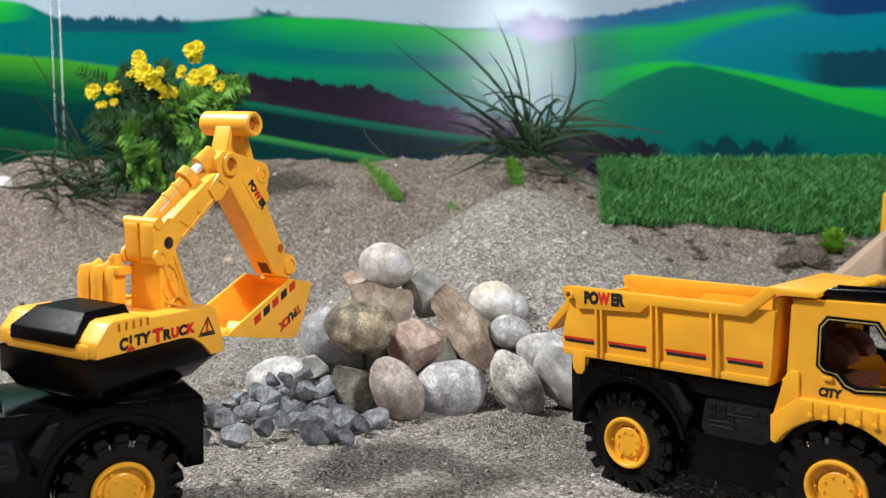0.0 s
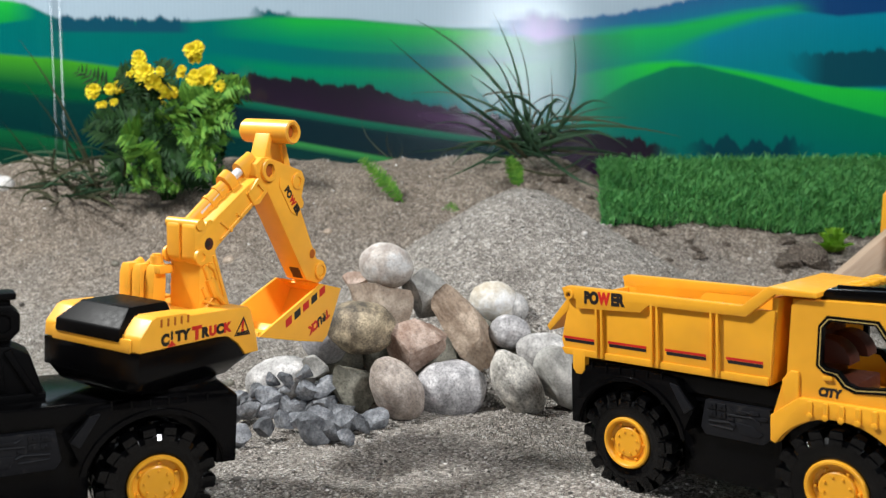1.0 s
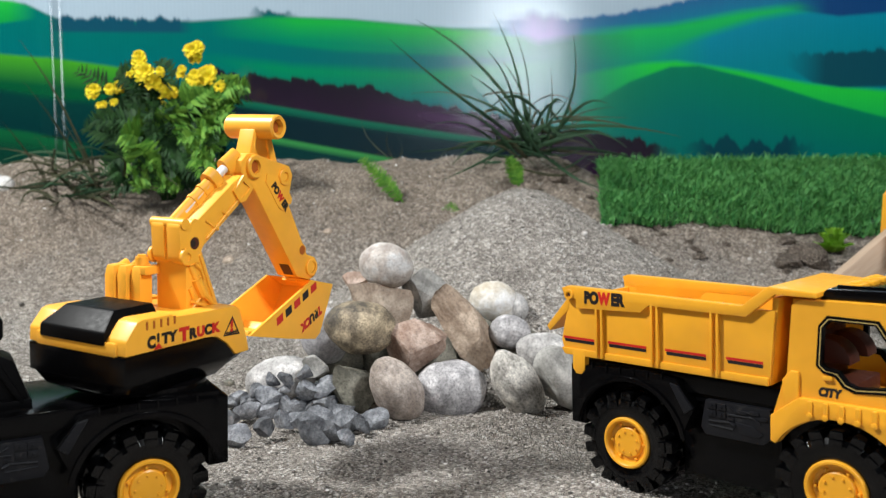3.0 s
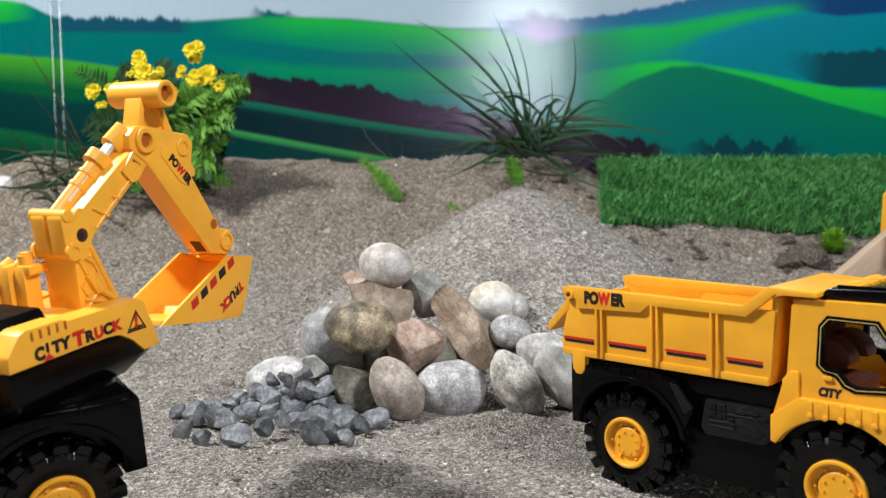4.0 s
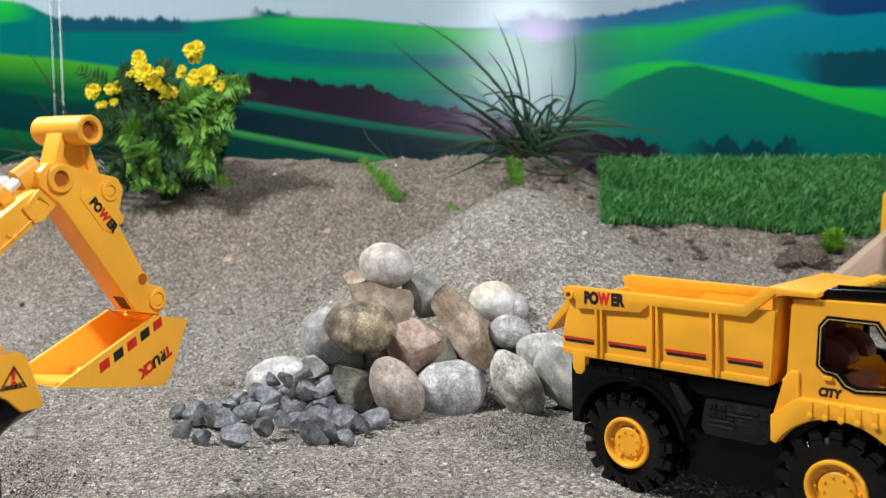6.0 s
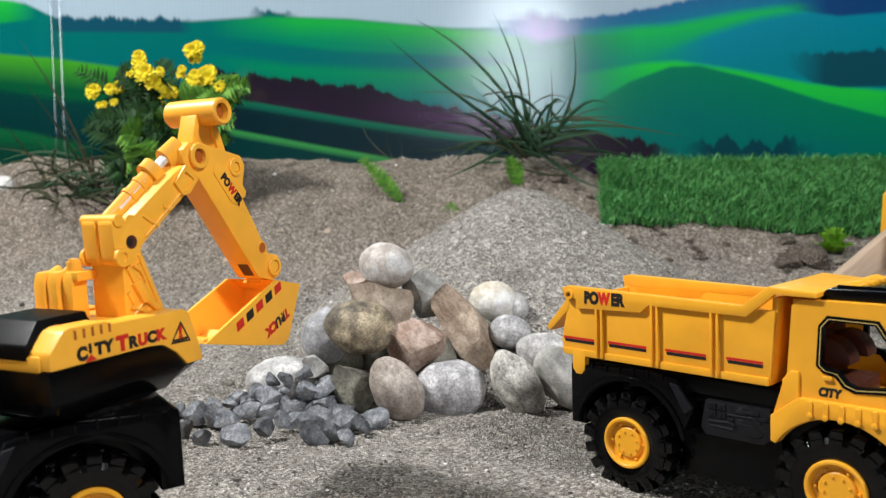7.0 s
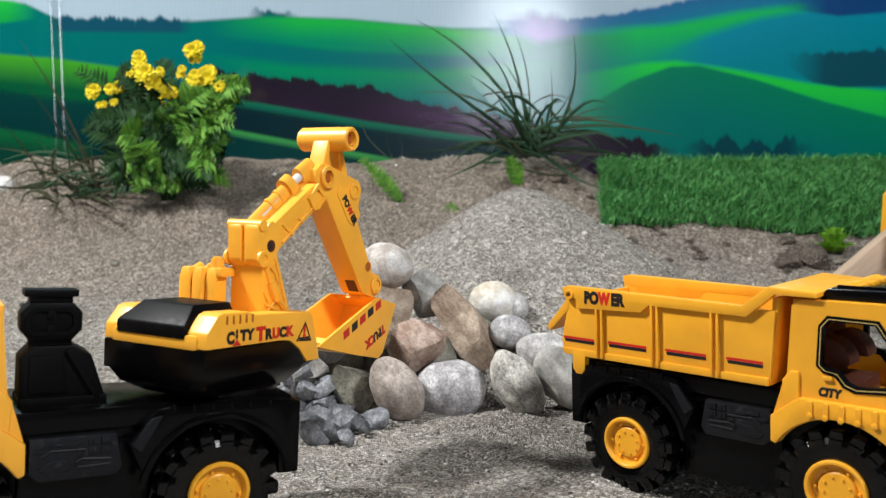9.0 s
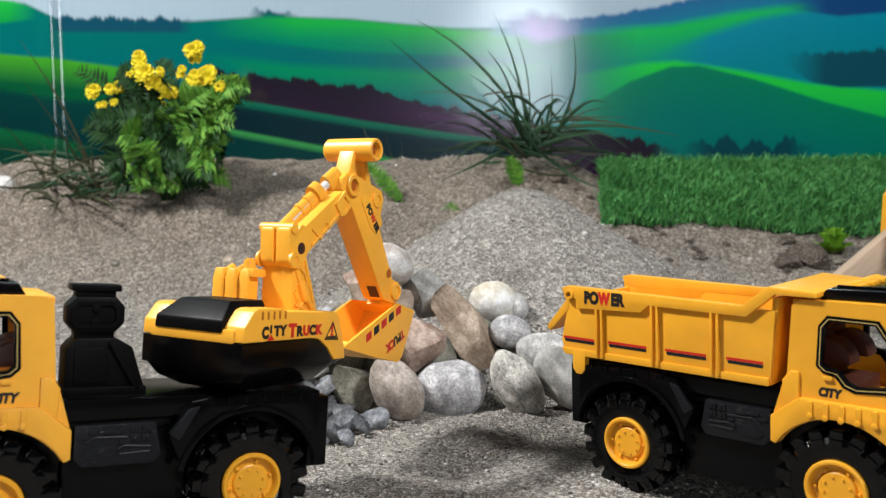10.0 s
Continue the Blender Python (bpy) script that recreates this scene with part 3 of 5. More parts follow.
def wheel(parent, x, side):
    """A wheel with a lugged tyre and a yellow rim; side -1 or 1 is the way that its face looks."""
    w = new("wheel")
    w.parent = parent
    w.matrix_basis = pose(x * 0.001, side * 0.0228, TYRE_R * 0.001)
    s = side
    rubber = turned([(12.6, 2.0 * s), (13.0, 8.6 * s), (14.5, 9.6 * s), (20.0, 9.8 * s), (22.3, 8.3 * s), (23.2, 5 * s), (23.4, 0), (23.2, -5 * s), (22.3, -8.3 * s), (18, -9.6 * s), (12, -9.6 * s)], 48)
    lugs = []
    for k in range(17):
        for half in (1, -1):
            a = 360 / 17 * (k + (0.5 if half < 0 else 0))
            lug = prism([(-3.0, 20.6), (3.0, 20.6), (2.7, 25.6), (1.9, 26.0), (-1.9, 26.0), (-2.7, 25.6)], 0.6 * s * half, 9.5 * s * half, 0.35)
            lugs.append(moved(lug, pose(0, 0, 0, 0, a, 0)))
            shoulder = prism([(-2.6, 18.6), (2.6, 18.6), (2.8, 22.2), (-2.8, 22.2)], 8.6 * s * half, 10.3 * s * half, 0.35)
            lugs.append(moved(shoulder, pose(0, 0, 0, 0, a, 0)))
    part("tyre", join(rubber, *lugs), RUBBER, w, "glossy black lugged tyre")
    rim = turned([(13.2, 4 * s), (13.2, 9.6 * s), (12.6, 10.4 * s), (11.6, 10.4 * s), (10.9, 9.7 * s), (10.2, 7.2 * s), (8.2, 7.0 * s), (7.8, 8.0 * s), (7.2, 8.4 * s), (3, 8.5 * s), (0.2, 8.5 * s)], 40)
    bolts = [moved(turned([(0.85, 6.9 * s), (0.85, 8.2 * s), (0.55, 8.6 * s), (0.1, 8.6 * s)], 8), Matrix.Translation((9.1 * math.cos(a), 0, 9.1 * math.sin(a)))) for a in (math.pi / 3 * i for i in range(6))]
    bolts += [moved(turned([(0.6, 8.3 * s), (0.6, 9.0 * s), (0.1, 9.2 * s)], 8), Matrix.Translation((5.6 * math.cos(a), 0, 5.6 * math.sin(a)))) for a in (math.pi / 4 * i + 0.3 for i in range(8))]
    part("rim", join(rim, *bolts), AMBER, w, "yellow rim with moulded bolts")
    return w


def chassis(thing):
    """Black frame, rear fenders, side boxes and four wheels; shared by both vehicles."""
    frame_bm = join(box(-33, 128, -17, 17, 30, 58, 1.0), box(-33, 80, -26, 26, 56, 64.5, 0.8))
    part("cross_member", box(34, 74, -24.5, 24.5, 52, 56.4, 0.8), BLACK, thing)
    part("rear_plate", box(-36.5, -27, -28.4, 28.4, 30, 62, 1.0), BLACK, thing)
    part("underbody", box(27, 76, -23, 23, 14, 56, 1.5), BLACK, thing)
    for x in (0, AXLE):
        part("axle", rod((x, -24, TYRE_R), (x, 24, TYRE_R), 4), BLACK, thing)
    part("chassis", frame_bm, BLACK, thing, "black plastic chassis frame")
    for s in (-1, 1):
        outer = [(-34.5, 31), (-34.5, 56), (-30, 62), (10, 64.5), (27, 62), (36.5, 50), (31, 37)]
        skin = outer + arc(0, 27, 30, 20, 172, 18)
        part("fender", join(
            prism(skin, s * 20, s * 30, 0.5),
            prism(arc(0, 27, 33.0, 12, 168, 18) + arc(0, 27, 30.6, 168, 12, 18), s * 29, s * 31.2, 0.3),
            *[box(x, x + 0.8, s * 29, s * 30.6, 61.0, 64.6, 0.2) for x in (-22, -13, -5, 3, 11, 19)]), BLACK, thing, "black rear fender with moulded ridges")
        # lighter than the fender: bevel wear and its highlight, put into the colour
        part("fender_edge", prism([(24, 60.5), (28.5, 59.5), (36, 49.5), (32, 46.5)], s * 27, s * 31.6, 0.5), GREY_PANEL, thing, "worn charcoal fender edge with its highlight in the colour")
        pan = part("side_box", prism([(38.5, 41), (41, 54.5), (72.5, 54.5), (72.5, 41), (69, 37.5), (41, 37.5)], s * 19, s * 27.6, 0.7), GREY_PANEL, thing, "worn charcoal side box with moulded relief")
        for a, b, c, d in ((42.4, 46.6, 50.6, 53.6), (47.2, 51.4, 50.6, 53.6), (42.4, 46.6, 46.9, 49.9), (47.2, 51.4, 46.9, 49.9), (56.2, 61.5, 50.4, 52.0), (52.6, 55.4, 46.4, 47.8), (63, 67.4, 50.8, 52.4), (66.6, 71.2, 48.8, 50.4)):
            part("relief", box(a, b, s * 27.2, s * 28.2, c, d, 0.2), GREY_PANEL, pan)
        for x, z in ((44.5, 52.1), (49.3, 52.1), (44.5, 48.4), (49.3, 48.4)):
            part("rivet", moved(turned([(0.7, 28.0 * s), (0.6, 28.6 * s), (0.1, 28.8 * s)], 8), Matrix.Translation((x, 0, z))), GREY_PANEL, pan)
        for p, q, r in (((53.5, 52.6), (56.5, 50.8), 0.6), ((61, 51.6), (66, 51.2), 0.5), ((52.5, 49), (64.5, 49.4), 0.5), ((64.5, 49.4), (68, 47.4), 0.6), ((43, 44.6), (53.5, 45.4), 0.6), ((43, 42.6), (55, 42.2), 0.5), ((53.5, 45.4), (56, 44.2), 0.9)):
            part("relief", rod((p[0], s * 27.7, p[1]), (q[0], s * 27.7, q[1]), r, 8), GREY_PANEL, pan)
        part("relief", prism([(56, 46), (65, 45.6), (69.5, 42.4), (66.5, 40.2), (58, 41)], s * 27.2, s * 28.1, 0.4), GREY_PANEL, pan)
    return [wheel(thing, x, s) for x in (0, AXLE) for s in (-1, 1)]


def cab(thing, mat):
    """The driver's cab with open side windows, a roof bar and ribbed fenders."""
    window = [(93, 78), (94, 95.5), (97.5, 100), (118, 99.5), (128, 84), (128, 70), (109, 68.2), (104, 70), (101, 74), (96, 75)]
    inner = [(95.4, 79), (96, 94.6), (98.6, 97.6), (116.6, 97.2), (125.6, 83.4), (125.6, 72.6), (110, 70.8), (106, 72.2), (102.4, 76.6), (97.4, 77.4)]
    rim = [(94.2, 78.4), (94.9, 95), (98, 98.8), (117.3, 98.4), (126.9, 83.7), (126.9, 71.2), (109.6, 69.4), (105, 71.0), (101.7, 75.3), (96.6, 76.1)]
    side = [(80.5, 73), (82.5, 103), (86, 106), (121, 106), (131, 88), (138, 76), (138, 46), (133, 41)] + arc(AXLE, 26, 29.6, 32, 148, 18) + [(74.5, 41), (74.5, 54), (79, 70)]
    body = part("cab", join(box(82, 121, -27.5, 27.5, 103.2, 106, 1.0), prism([(80.3, 60), (82.8, 60), (85, 104.5), (82.3, 104.5)], -27.5, 27.5, 0.4),
                            box(135, 139, -28, 28, 38, 76, 1.2), box(78, 136, -25, 25, 54, 60, 0.5)), mat, thing, "yellow plastic cab with open windows")
    for s in (-1, 1):
        part("side_panel", plate(side, [window], s * 26.2, s * 29.0), mat, body)
        part("pillar", prism([(120, 105.8), (122.4, 104), (139.6, 74), (136.8, 74)], s * 22, s * 26, 0.4), mat, body)
    for s in (-1, 1):
        flare = [(74, 42), (74, 53.6), (86.5, 63.4), (122, 63.4), (139, 56), (139, 42)] + arc(AXLE, 26, 30.0, 32, 150, 18)
        part("front_fender", join(
            prism(flare, s * 28.0, s * 31.6, 0.8),
            prism([(80.0, 54), (78.6, 70), (82.5, 74.5), (86, 74.5), (86, 56)], s * 27, s * 30.2, 0.7),
            *[join(box(x - 1.0, x + 1.0, s * 31, s * 32.4, 56.8, 62.8, 0.4), moved(turned([(1.3, 31 * s), (1.3, 32.9 * s), (0.2, 33.2 * s)], 10), Matrix.Translation((x, 0, 56.6)))) for x in (91.5, 98, 104.5, 111, 117.5, 124)]), mat, body, "ribbed yellow wheel-arch fender")
        part("window_frame", plate(window, [inner], s * 26.6, s * 29.5), GLOSS_BLACK, body, "black window frame")
        part("window_line", plate([(x * 1.0, z) for x, z in rim], [[(110.6 + (x - 110.6) * 0.975, 85 + (z - 85) * 0.972) for x, z in rim]], s * 29.5, s * 29.65), GOLD_LINE, body, "pale gold line round the window")
        part("door_handle", box(95.8, 100.0, s * 29.0, s * 30.3, 72.2, 74.2, 0.5), mat, body)
    part("seat", join(box(88, 104, -19, 19, 60, 68, 1.5), prism([(86, 66), (90, 66), (88.5, 90), (85, 90)], -19, 19, 1.2), prism([(118, 60), (136, 60), (135, 80), (124, 78)], -24, 24, 1.5),
         *[prism(arc(92, 77, 11, 0, 180, 10), y - 6, y + 6, 0.8) for y in (-11, 11)]), BROWN_RED, body, "dark brown-red seats and dashboard")
    bar = part("roof_bar", join(prism([(92, 105.8), (95, 110.6), (124, 111), (127, 105.8)], -24, 24, 0.9), *[box(98, 122, y - 1, y + 1, 110.4, 112, 0.3) for y in (-18, 18)]), BLACK, body, "black roof bar")
    for y in (-14, 0, 14):
        part("roof_lamp", join(box(99, 108, y - 4.5, y + 4.5, 110.2, 112.6, 0.8), moved(turned([(2.6, -2), (2.4, 0), (0.3, 0.6)], 14), pose(103.5, y, 113.0, 90, 0, 0))), mat, bar, "yellow roof lamp")
    for s in (-1, 1):
        lettering("lettering", "CITY", 5.0, (98.4, s * 29.1, 66.8), (-s, 0, 0), (0, 0, 1), INK_BLACK, body, "black printed word", 0.82, 0.2)
    return body


def dump_truck():
    t = new("toy_dump_truck")
    chassis(t)
    cab(t, AMBER)
    # the bed: floor, walls with rail and ribs, guard over the cab
    wall = [(-41.5, 74.5), (-39, 67), (73, 66), (75.5, 100), (63.5, 100), (-39, 101.5), (-37.5, 92)]
    bed = part("dump_bed", box(-38, 73, -27, 27, 66, 69, 0.4), AMBER, t, "yellow tipping bed")
    part("front_wall", prism([(71, 67), (73.5, 66.2), (76.8, 106), (74, 106)], -28.6, 28.6, 0.4), AMBER, bed)
    part("cab_guard", prism([(72.5, 108.8), (73, 111), (94, 109.6), (94, 107.4)], -28, 28, 0.4), AMBER, bed, "yellow guard over the cab")
    for s in (-1, 1):
        part("side_wall", prism(wall, s * 27.4, s * 29.4, 0.4), AMBER, bed)
        part("top_rail", prism([(-39.5, 103), (-36, 104.2), (61, 101.5), (73, 111), (94, 109.5), (94, 107.2), (76, 107.6), (63, 96.5), (13, 97.4), (8.5, 93.6), (-30.5, 92.6), (-30.5, 97.5), (-37, 97.5)], s * 27.2, s * 31.6, 0.5), AMBER, bed, "thick stepped top rail")
        for x in (-16.4, 16, 47.4):
            part("rib", join(prism([(x - 2.2, 67.6), (x - 0.9, 67.6), (x - 0.9, 98), (x - 2.2, 98)], s * 29, s * 31.6, 0.4), prism([(x + 0.9, 67.6), (x + 2.2, 67.6), (x + 2.2, 98), (x + 0.9, 98)], s * 29, s * 31.4, 0.4), box(x - 1.2, x + 1.2, s * 29, s * 30.2, 67.6, 98, 0.3)), AMBER, bed)
        part("bottom_rail", prism([(-41, 70.5), (72.6, 69.6), (72.6, 66), (-39, 67)], s * 29, s * 30.4, 0.4), AMBER, bed)
        part("hinge", prism([(-33.6, 70), (-33.8, 60), (-31.5, 57.2), (-28, 57.2), (-26, 60), (-25.6, 70)], s * 26.5, s * 30.6, 0.6), AMBER, bed)
        part("eyelet", ring(-34.6, s * 31.4, 99.6, 2.8, 1.5, s * 1.0), AMBER, bed)
        part("eyelet_hole", moved(turned([(1.5, 31.5 * s), (0.2, 31.7 * s)], 14), Matrix.Translation((-34.6, 0, 99.6))), BROWN_RED, bed)
    part("tailgate", join(prism([(-37.5, 97), (-35.5, 97), (-36.6, 91), (-49.4, 78.4), (-51.4, 81)], -29.6, 29.6, 0.5),
         prism([(-37.4, 95), (-35.8, 95), (-38, 68), (-40, 68)], -27.2, 27.2, 0.4), *[prism([(-40, 93), (-38, 93.8), (-49, 83.2), (-50.6, 84)], y - 1.2, y + 1.2, 0.3) for y in (-24, -8, 8, 24)]), AMBER, bed, "sloping yellow tailgate")
    for s in (-1, 1):
        y = s * 29.45 if s > 0 else -29.45
        for x0, x1 in ((-40, -20.5), (-12, 10.5), (21, 42.5), (52.5, 70)):
            part("stripe", prism([(x0, 75.6), (x1, 75.4), (x1, 76.6), (x0, 76.8)], y, y + s * 0.12, 0), INK_RED, bed, "red printed stripe", smooth=False)
            part("stripe", prism([(x0 + 1, 73.9), (x1, 73.7), (x1, 75.2), (x0 + 0.6, 75.4)], y, y + s * 0.12, 0), INK_BLACK, bed, "black printed stripe", smooth=False)
        lettering("lettering", "PO", 8.2, (-20.4, s * 31.7, 98.6), (-s, 0, 0), (0, 0, 1), INK_BLACK, bed, "bold black printed letters", 0.8)
        lettering("lettering", "W", 8.2, (-12.6, s * 31.7, 98.6), (-s, 0, 0), (0, 0, 1), INK_RED, bed, "bold red printed letter", 0.75)
        lettering("lettering", "ER", 8.2, (-4.6, s * 31.7, 98.6), (-s, 0, 0), (0, 0, 1), INK_BLACK, bed, "bold black printed letters", 0.8)
    return tagged(t, "yellow toy dump truck with black chassis parked on sand", "toy truck")


def excavator():
    t = new("toy_excavator")
    wheels = chassis(t)
    cab(t, YELLOW)
    # spare mast behind the cab
    head = [(52.5, 94), (56, 90), (72, 90), (75.5, 94), (75.5, 101), (72, 105), (56, 105), (52.5, 101)]
    mast = part("mast", prism([(42.5, 64), (75.5, 64), (75.5, 83), (71, 88), (56, 88), (49, 84)], -4, 13, 1.0), GLOSS_BLACK, t, "black mast with capped head")
    part("neck", box(56, 72, 1, 9, 86, 92, 0.6), GLOSS_BLACK, mast)
    part("brace", prism([(45, 66), (47.6, 66), (59, 86), (56.6, 87)], 11, 15, 0.4), GLOSS_BLACK, mast)
    part("panel", prism([(58, 69), (72, 69), (72, 84), (60, 84)], 12.5, 14, 0.5), GLOSS_BLACK, mast)
    part("mast_foot", box(43, 76, -5, 15, 63.5, 67.6, 0.5), GLOSS_BLACK, mast)
    part("mast_head", join(prism(head, 0, 11, 0.9),
         plate([(54.5, 94.6), (57, 92), (71, 92), (73.5, 94.6), (73.5, 100.4), (71, 103), (57, 103), (54.5, 100.4)], [[(56.2, 95.2), (58, 93.6), (70, 93.6), (71.8, 95.2), (71.8, 99.8), (70, 101.4), (58, 101.4), (56.2, 99.8)]], 10.8, 12.0)), GLOSS_BLACK, mast, "black octagonal head")
    for z in (94.6, 100.2):
        part("bolt", moved(turned([(1.8, 10.8), (1.8, 12), (0.2, 12.2)], 12), Matrix.Translation((64, 0, z))), GLOSS_BLACK, mast)
    part("mast_cap", join(box(56, 72, 0, 9, 104, 107.6, 0.6), box(54, 74, -1, 10.5, 107.2, 110.2, 0.8)), GLOSS_BLACK, mast)
    part("turntable", moved(turned([(24, 0), (24, 3), (21, 5), (0.3, 5)], 40), pose(-10, 0, 64, 90, 0, 0)), BLACK, t, "black turntable ring")
    tur = part("turret", join(
        prism([(-42.5, 88.6), (4, 88.2), (11, 87.4), (18, 83), (24, 76.5), (33.5, 76.5), (32, 83), (27, 98.2), (24.5, 100), (-14, 101.2), (-17, 102.6), (-33, 103), (-36, 102), (-42, 95)], -29.2, -18, 0.9),
        prism([(-42.5, 88.6), (4, 88.2), (11, 87.4), (18, 83), (24, 76.5), (33.5, 76.5), (32, 83), (27, 98.2), (24.5, 100), (-14, 101.2), (-17, 102.6), (-33, 103), (-36, 102), (-42, 95)], 18, 29.2, 0.9),
        box(-43, 31, -24, 24, 87.8, 94, 1.0), box(-12, 25.4, -20, 20, 90, 99.0, 0.8), box(20, 33.3, -19, 19, 76.8, 92, 0.5)), YELLOW, t, "yellow turret housing",
        m=pose(-0.010, -0.0006, 0, 0, 0, 210.27))
    part("turret_base", join(
        loft([(66.5, [(-27, -20), (20, -20), (26, -15), (26, 15), (20, 20), (-27, 20), (-34, 13), (-34, -13)]),
              (71, [(-37.5, -25), (20, -25), (29, -18), (29, 18), (20, 25), (-37.5, 25), (-41.5, 20), (-41.5, -20)]),
              (76.3, [(-40.5, -28.8), (23, -28.8), (33, -27), (33, 27), (23, 28.8), (-40.5, 28.8), (-43, 25), (-43, -25)])], 0.7),
        prism([(-42.8, 76), (-42.8, 88.4), (4, 88.0), (10.8, 87.2), (17.8, 82.8), (23.8, 76)], -28.9, 28.9, 0.7)), BLACK, tur, "black lower turret body")
    part("engine_cover", join(loft([(92, [(-43.6, -18), (-12, -18), (-12, 21), (-43.6, 21)]), (97.5, [(-43.2, -18), (-12, -18), (-12, 21), (-43.2, 21)]), (105.4, [(-34.5, -14), (-13, -14), (-13, 15), (-34.5, 15)])], 0.9),
         *[prism([(x, z), (x + 2.2, z), (x + 2.2, z + 1.0), (x, z + 1.0)], -18, -18.3, 0.1) for x, z in ((-33, 97.6), (-30, 96.2), (-26.5, 97))]), GLOSS_BLACK, tur, "glossy black engine cover")
    for x0, x1, y0, y1 in ((-5, 3, 2.5, 8.7), (-7, 3, 9.2, 15.2), (-8, 3, 15.8, 22)):
        part("canister", join(loft([(97, [(x0, y0), (x1, y0), (x1, y1), (x0, y1)]), (114, [(x0, y0), (x1, y0), (x1, y1), (x0, y1)]), (119, [(x0 + 1, y0 + 0.6), (x1, y0 + 0.6), (x1, y1 - 0.6), (x0 + 1, y1 - 0.6)])], 1.2),
             moved(turned([(1.4, -1.2), (1.2, 0.2), (0.2, 0.5)], 12), pose(x0 + 1.6, (y0 + y1) / 2, 116.6, 90, 0, 0)), rod((x0 + 4, (y0 + y1) / 2, 116), (x1, (y0 + y1) / 2, 119.2), 1.9)), YELLOW, tur, "yellow ribbed canister")
    part("cap", join(rod((0, 6, 116), (0, 6, 123), 3.0), rod((0, 6, 121), (0, 6, 124), 2.0), box(-4, 6, 0, 4, 115, 119, 0.6)), YELLOW, tur, "yellow filler cap")
    part("vent_slots", join(*[prism([(x, 98.2), (x + 1.1, 98.0), (x + 1.1, 101.6), (x, 101.6)], -29.0, -29.35, 0) for x in (-31.5, -27.6, -23.7, -19.8, -15.9)]), ORANGE_DEEP, tur, "five narrow vent slots", smooth=False)
    # the boom is wider than the stick and holds it in a fork; both lie beside the middle line
    arm = Matrix.Translation((0, -5.5, 0)) @ Matrix.Diagonal((1, 0.62, 1, 1))
    N, Q = -16.0, 2.5
    boom_side = [(5.2, 97), (27.3, 97), (26.8, 99), (15.8, 126), (17.2, 128.2), (44.5, 148.2), (51.2, 154.6), (43.8, 161.2), (37, 157.2), (9.2, 138.0), (3.6, 131.6), (3.0, 127.2), (5.2, 122)]
    boom = part("boom", prism(boom_side, N, Q, 1.3), YELLOW, tur, "yellow boom with moulded pipes")
    for y0, y1 in ((N - 0.7, N + 0.3), (Q - 0.3, Q + 0.7)):
        side = -1 if y0 < 0 else 1
        at = N if side < 0 else Q
        part("fork_plate", prism([(37.6, 152.4), (43.0, 157.0), (48.6, 155.2), (46.6, 150.0), (42.4, 148.4)], y0, y1, 0.3), YELLOW, boom)
        part("fork_rim", plate([(36.4, 153.4), (43.8, 161.0), (51.0, 154.6), (45.2, 148.4), (41.2, 147.6)], [[(38.6, 153.2), (43.6, 158.2), (48.2, 154.6), (44.6, 150.6), (42, 149.6)]], at, at + side * 1.3), YELLOW, boom)
        part("pivot_ring", ring(5.0, at, 124.1, 4.0, 2.0, side * 1.7), YELLOW, boom)
        part("pivot_plug", rod((5.0, at, 124.1), (5.0, at + side * 1.0, 124.1), 2.2, 16), YELLOW, boom)
        y = at + side * 0.25
        for p, q, r in (((7.6, 120), (12.4, 110.5), 1.4), ((11, 113.5), (15.6, 105), 2.6), ((14, 107.5), (22.5, 99.6), 1.5), ((7, 109.5), (9.6, 105), 1.1), ((7.5, 103), (17.5, 99.4), 0.8), ((8.5, 99.2), (15, 104.6), 0.7), ((10.5, 120.5), (14.6, 117.4), 0.9),
                        ((13.8, 124.2), (22.0, 104), 0.6), ((12.8, 121), (16.5, 113), 0.8), ((18.5, 131.6), (41.5, 149.5), 0.55), ((22, 137.6), (26.2, 135.2), 0.6), ((26.2, 135.2), (26.8, 138.4), 0.5), ((29.5, 143.6), (33.2, 141.6), 0.6), ((33.2, 141.6), (35, 145.6), 0.5), ((18, 140), (22, 137.6), 0.5)):
            part("moulded_pipe", rod((p[0], y, p[1]), (q[0], y, q[1]), r, 10), YELLOW, boom)
    lug = [(2.2, 123), (5.4, 120), (9.6, 130), (10.4, 137.6), (7.4, 140.8), (3.4, 141.2), (1.4, 138.6)]
    part("clamp", join(prism(lug, -15.9, -7.4, 1.3), prism(lug, -5.8, 2.2, 1.3), prism([(3.4, 122), (5.4, 121), (9, 131), (9, 138.6), (4.6, 139.6), (3.2, 137)], -15, 2, 0.8),
         rod((4.6, -16.6, 139.2), (4.6, 3.2, 139.2), 2.6, 16), moved(turned([(3.0, -1.2), (3.0, 0.8), (2.2, 1.6), (0.2, 1.8)], 16), Matrix.Translation((11.6, -14.6, 138.2)))), YELLOW, boom, "yellow clamp at the boom's elbow")
    part("pin_hole", rod((10.9, N - 0.05, 129.9), (10.9, Q + 0.05, 129.9), 2.9, 20), BROWN_RED, boom, "dark pin hole through the boom")
    part("pin", rod((10.0, N - 0.08, 129.9), (10.0, N + 1, 129.9), 1.7, 14), INK_BLACK, boom, "black pin end")
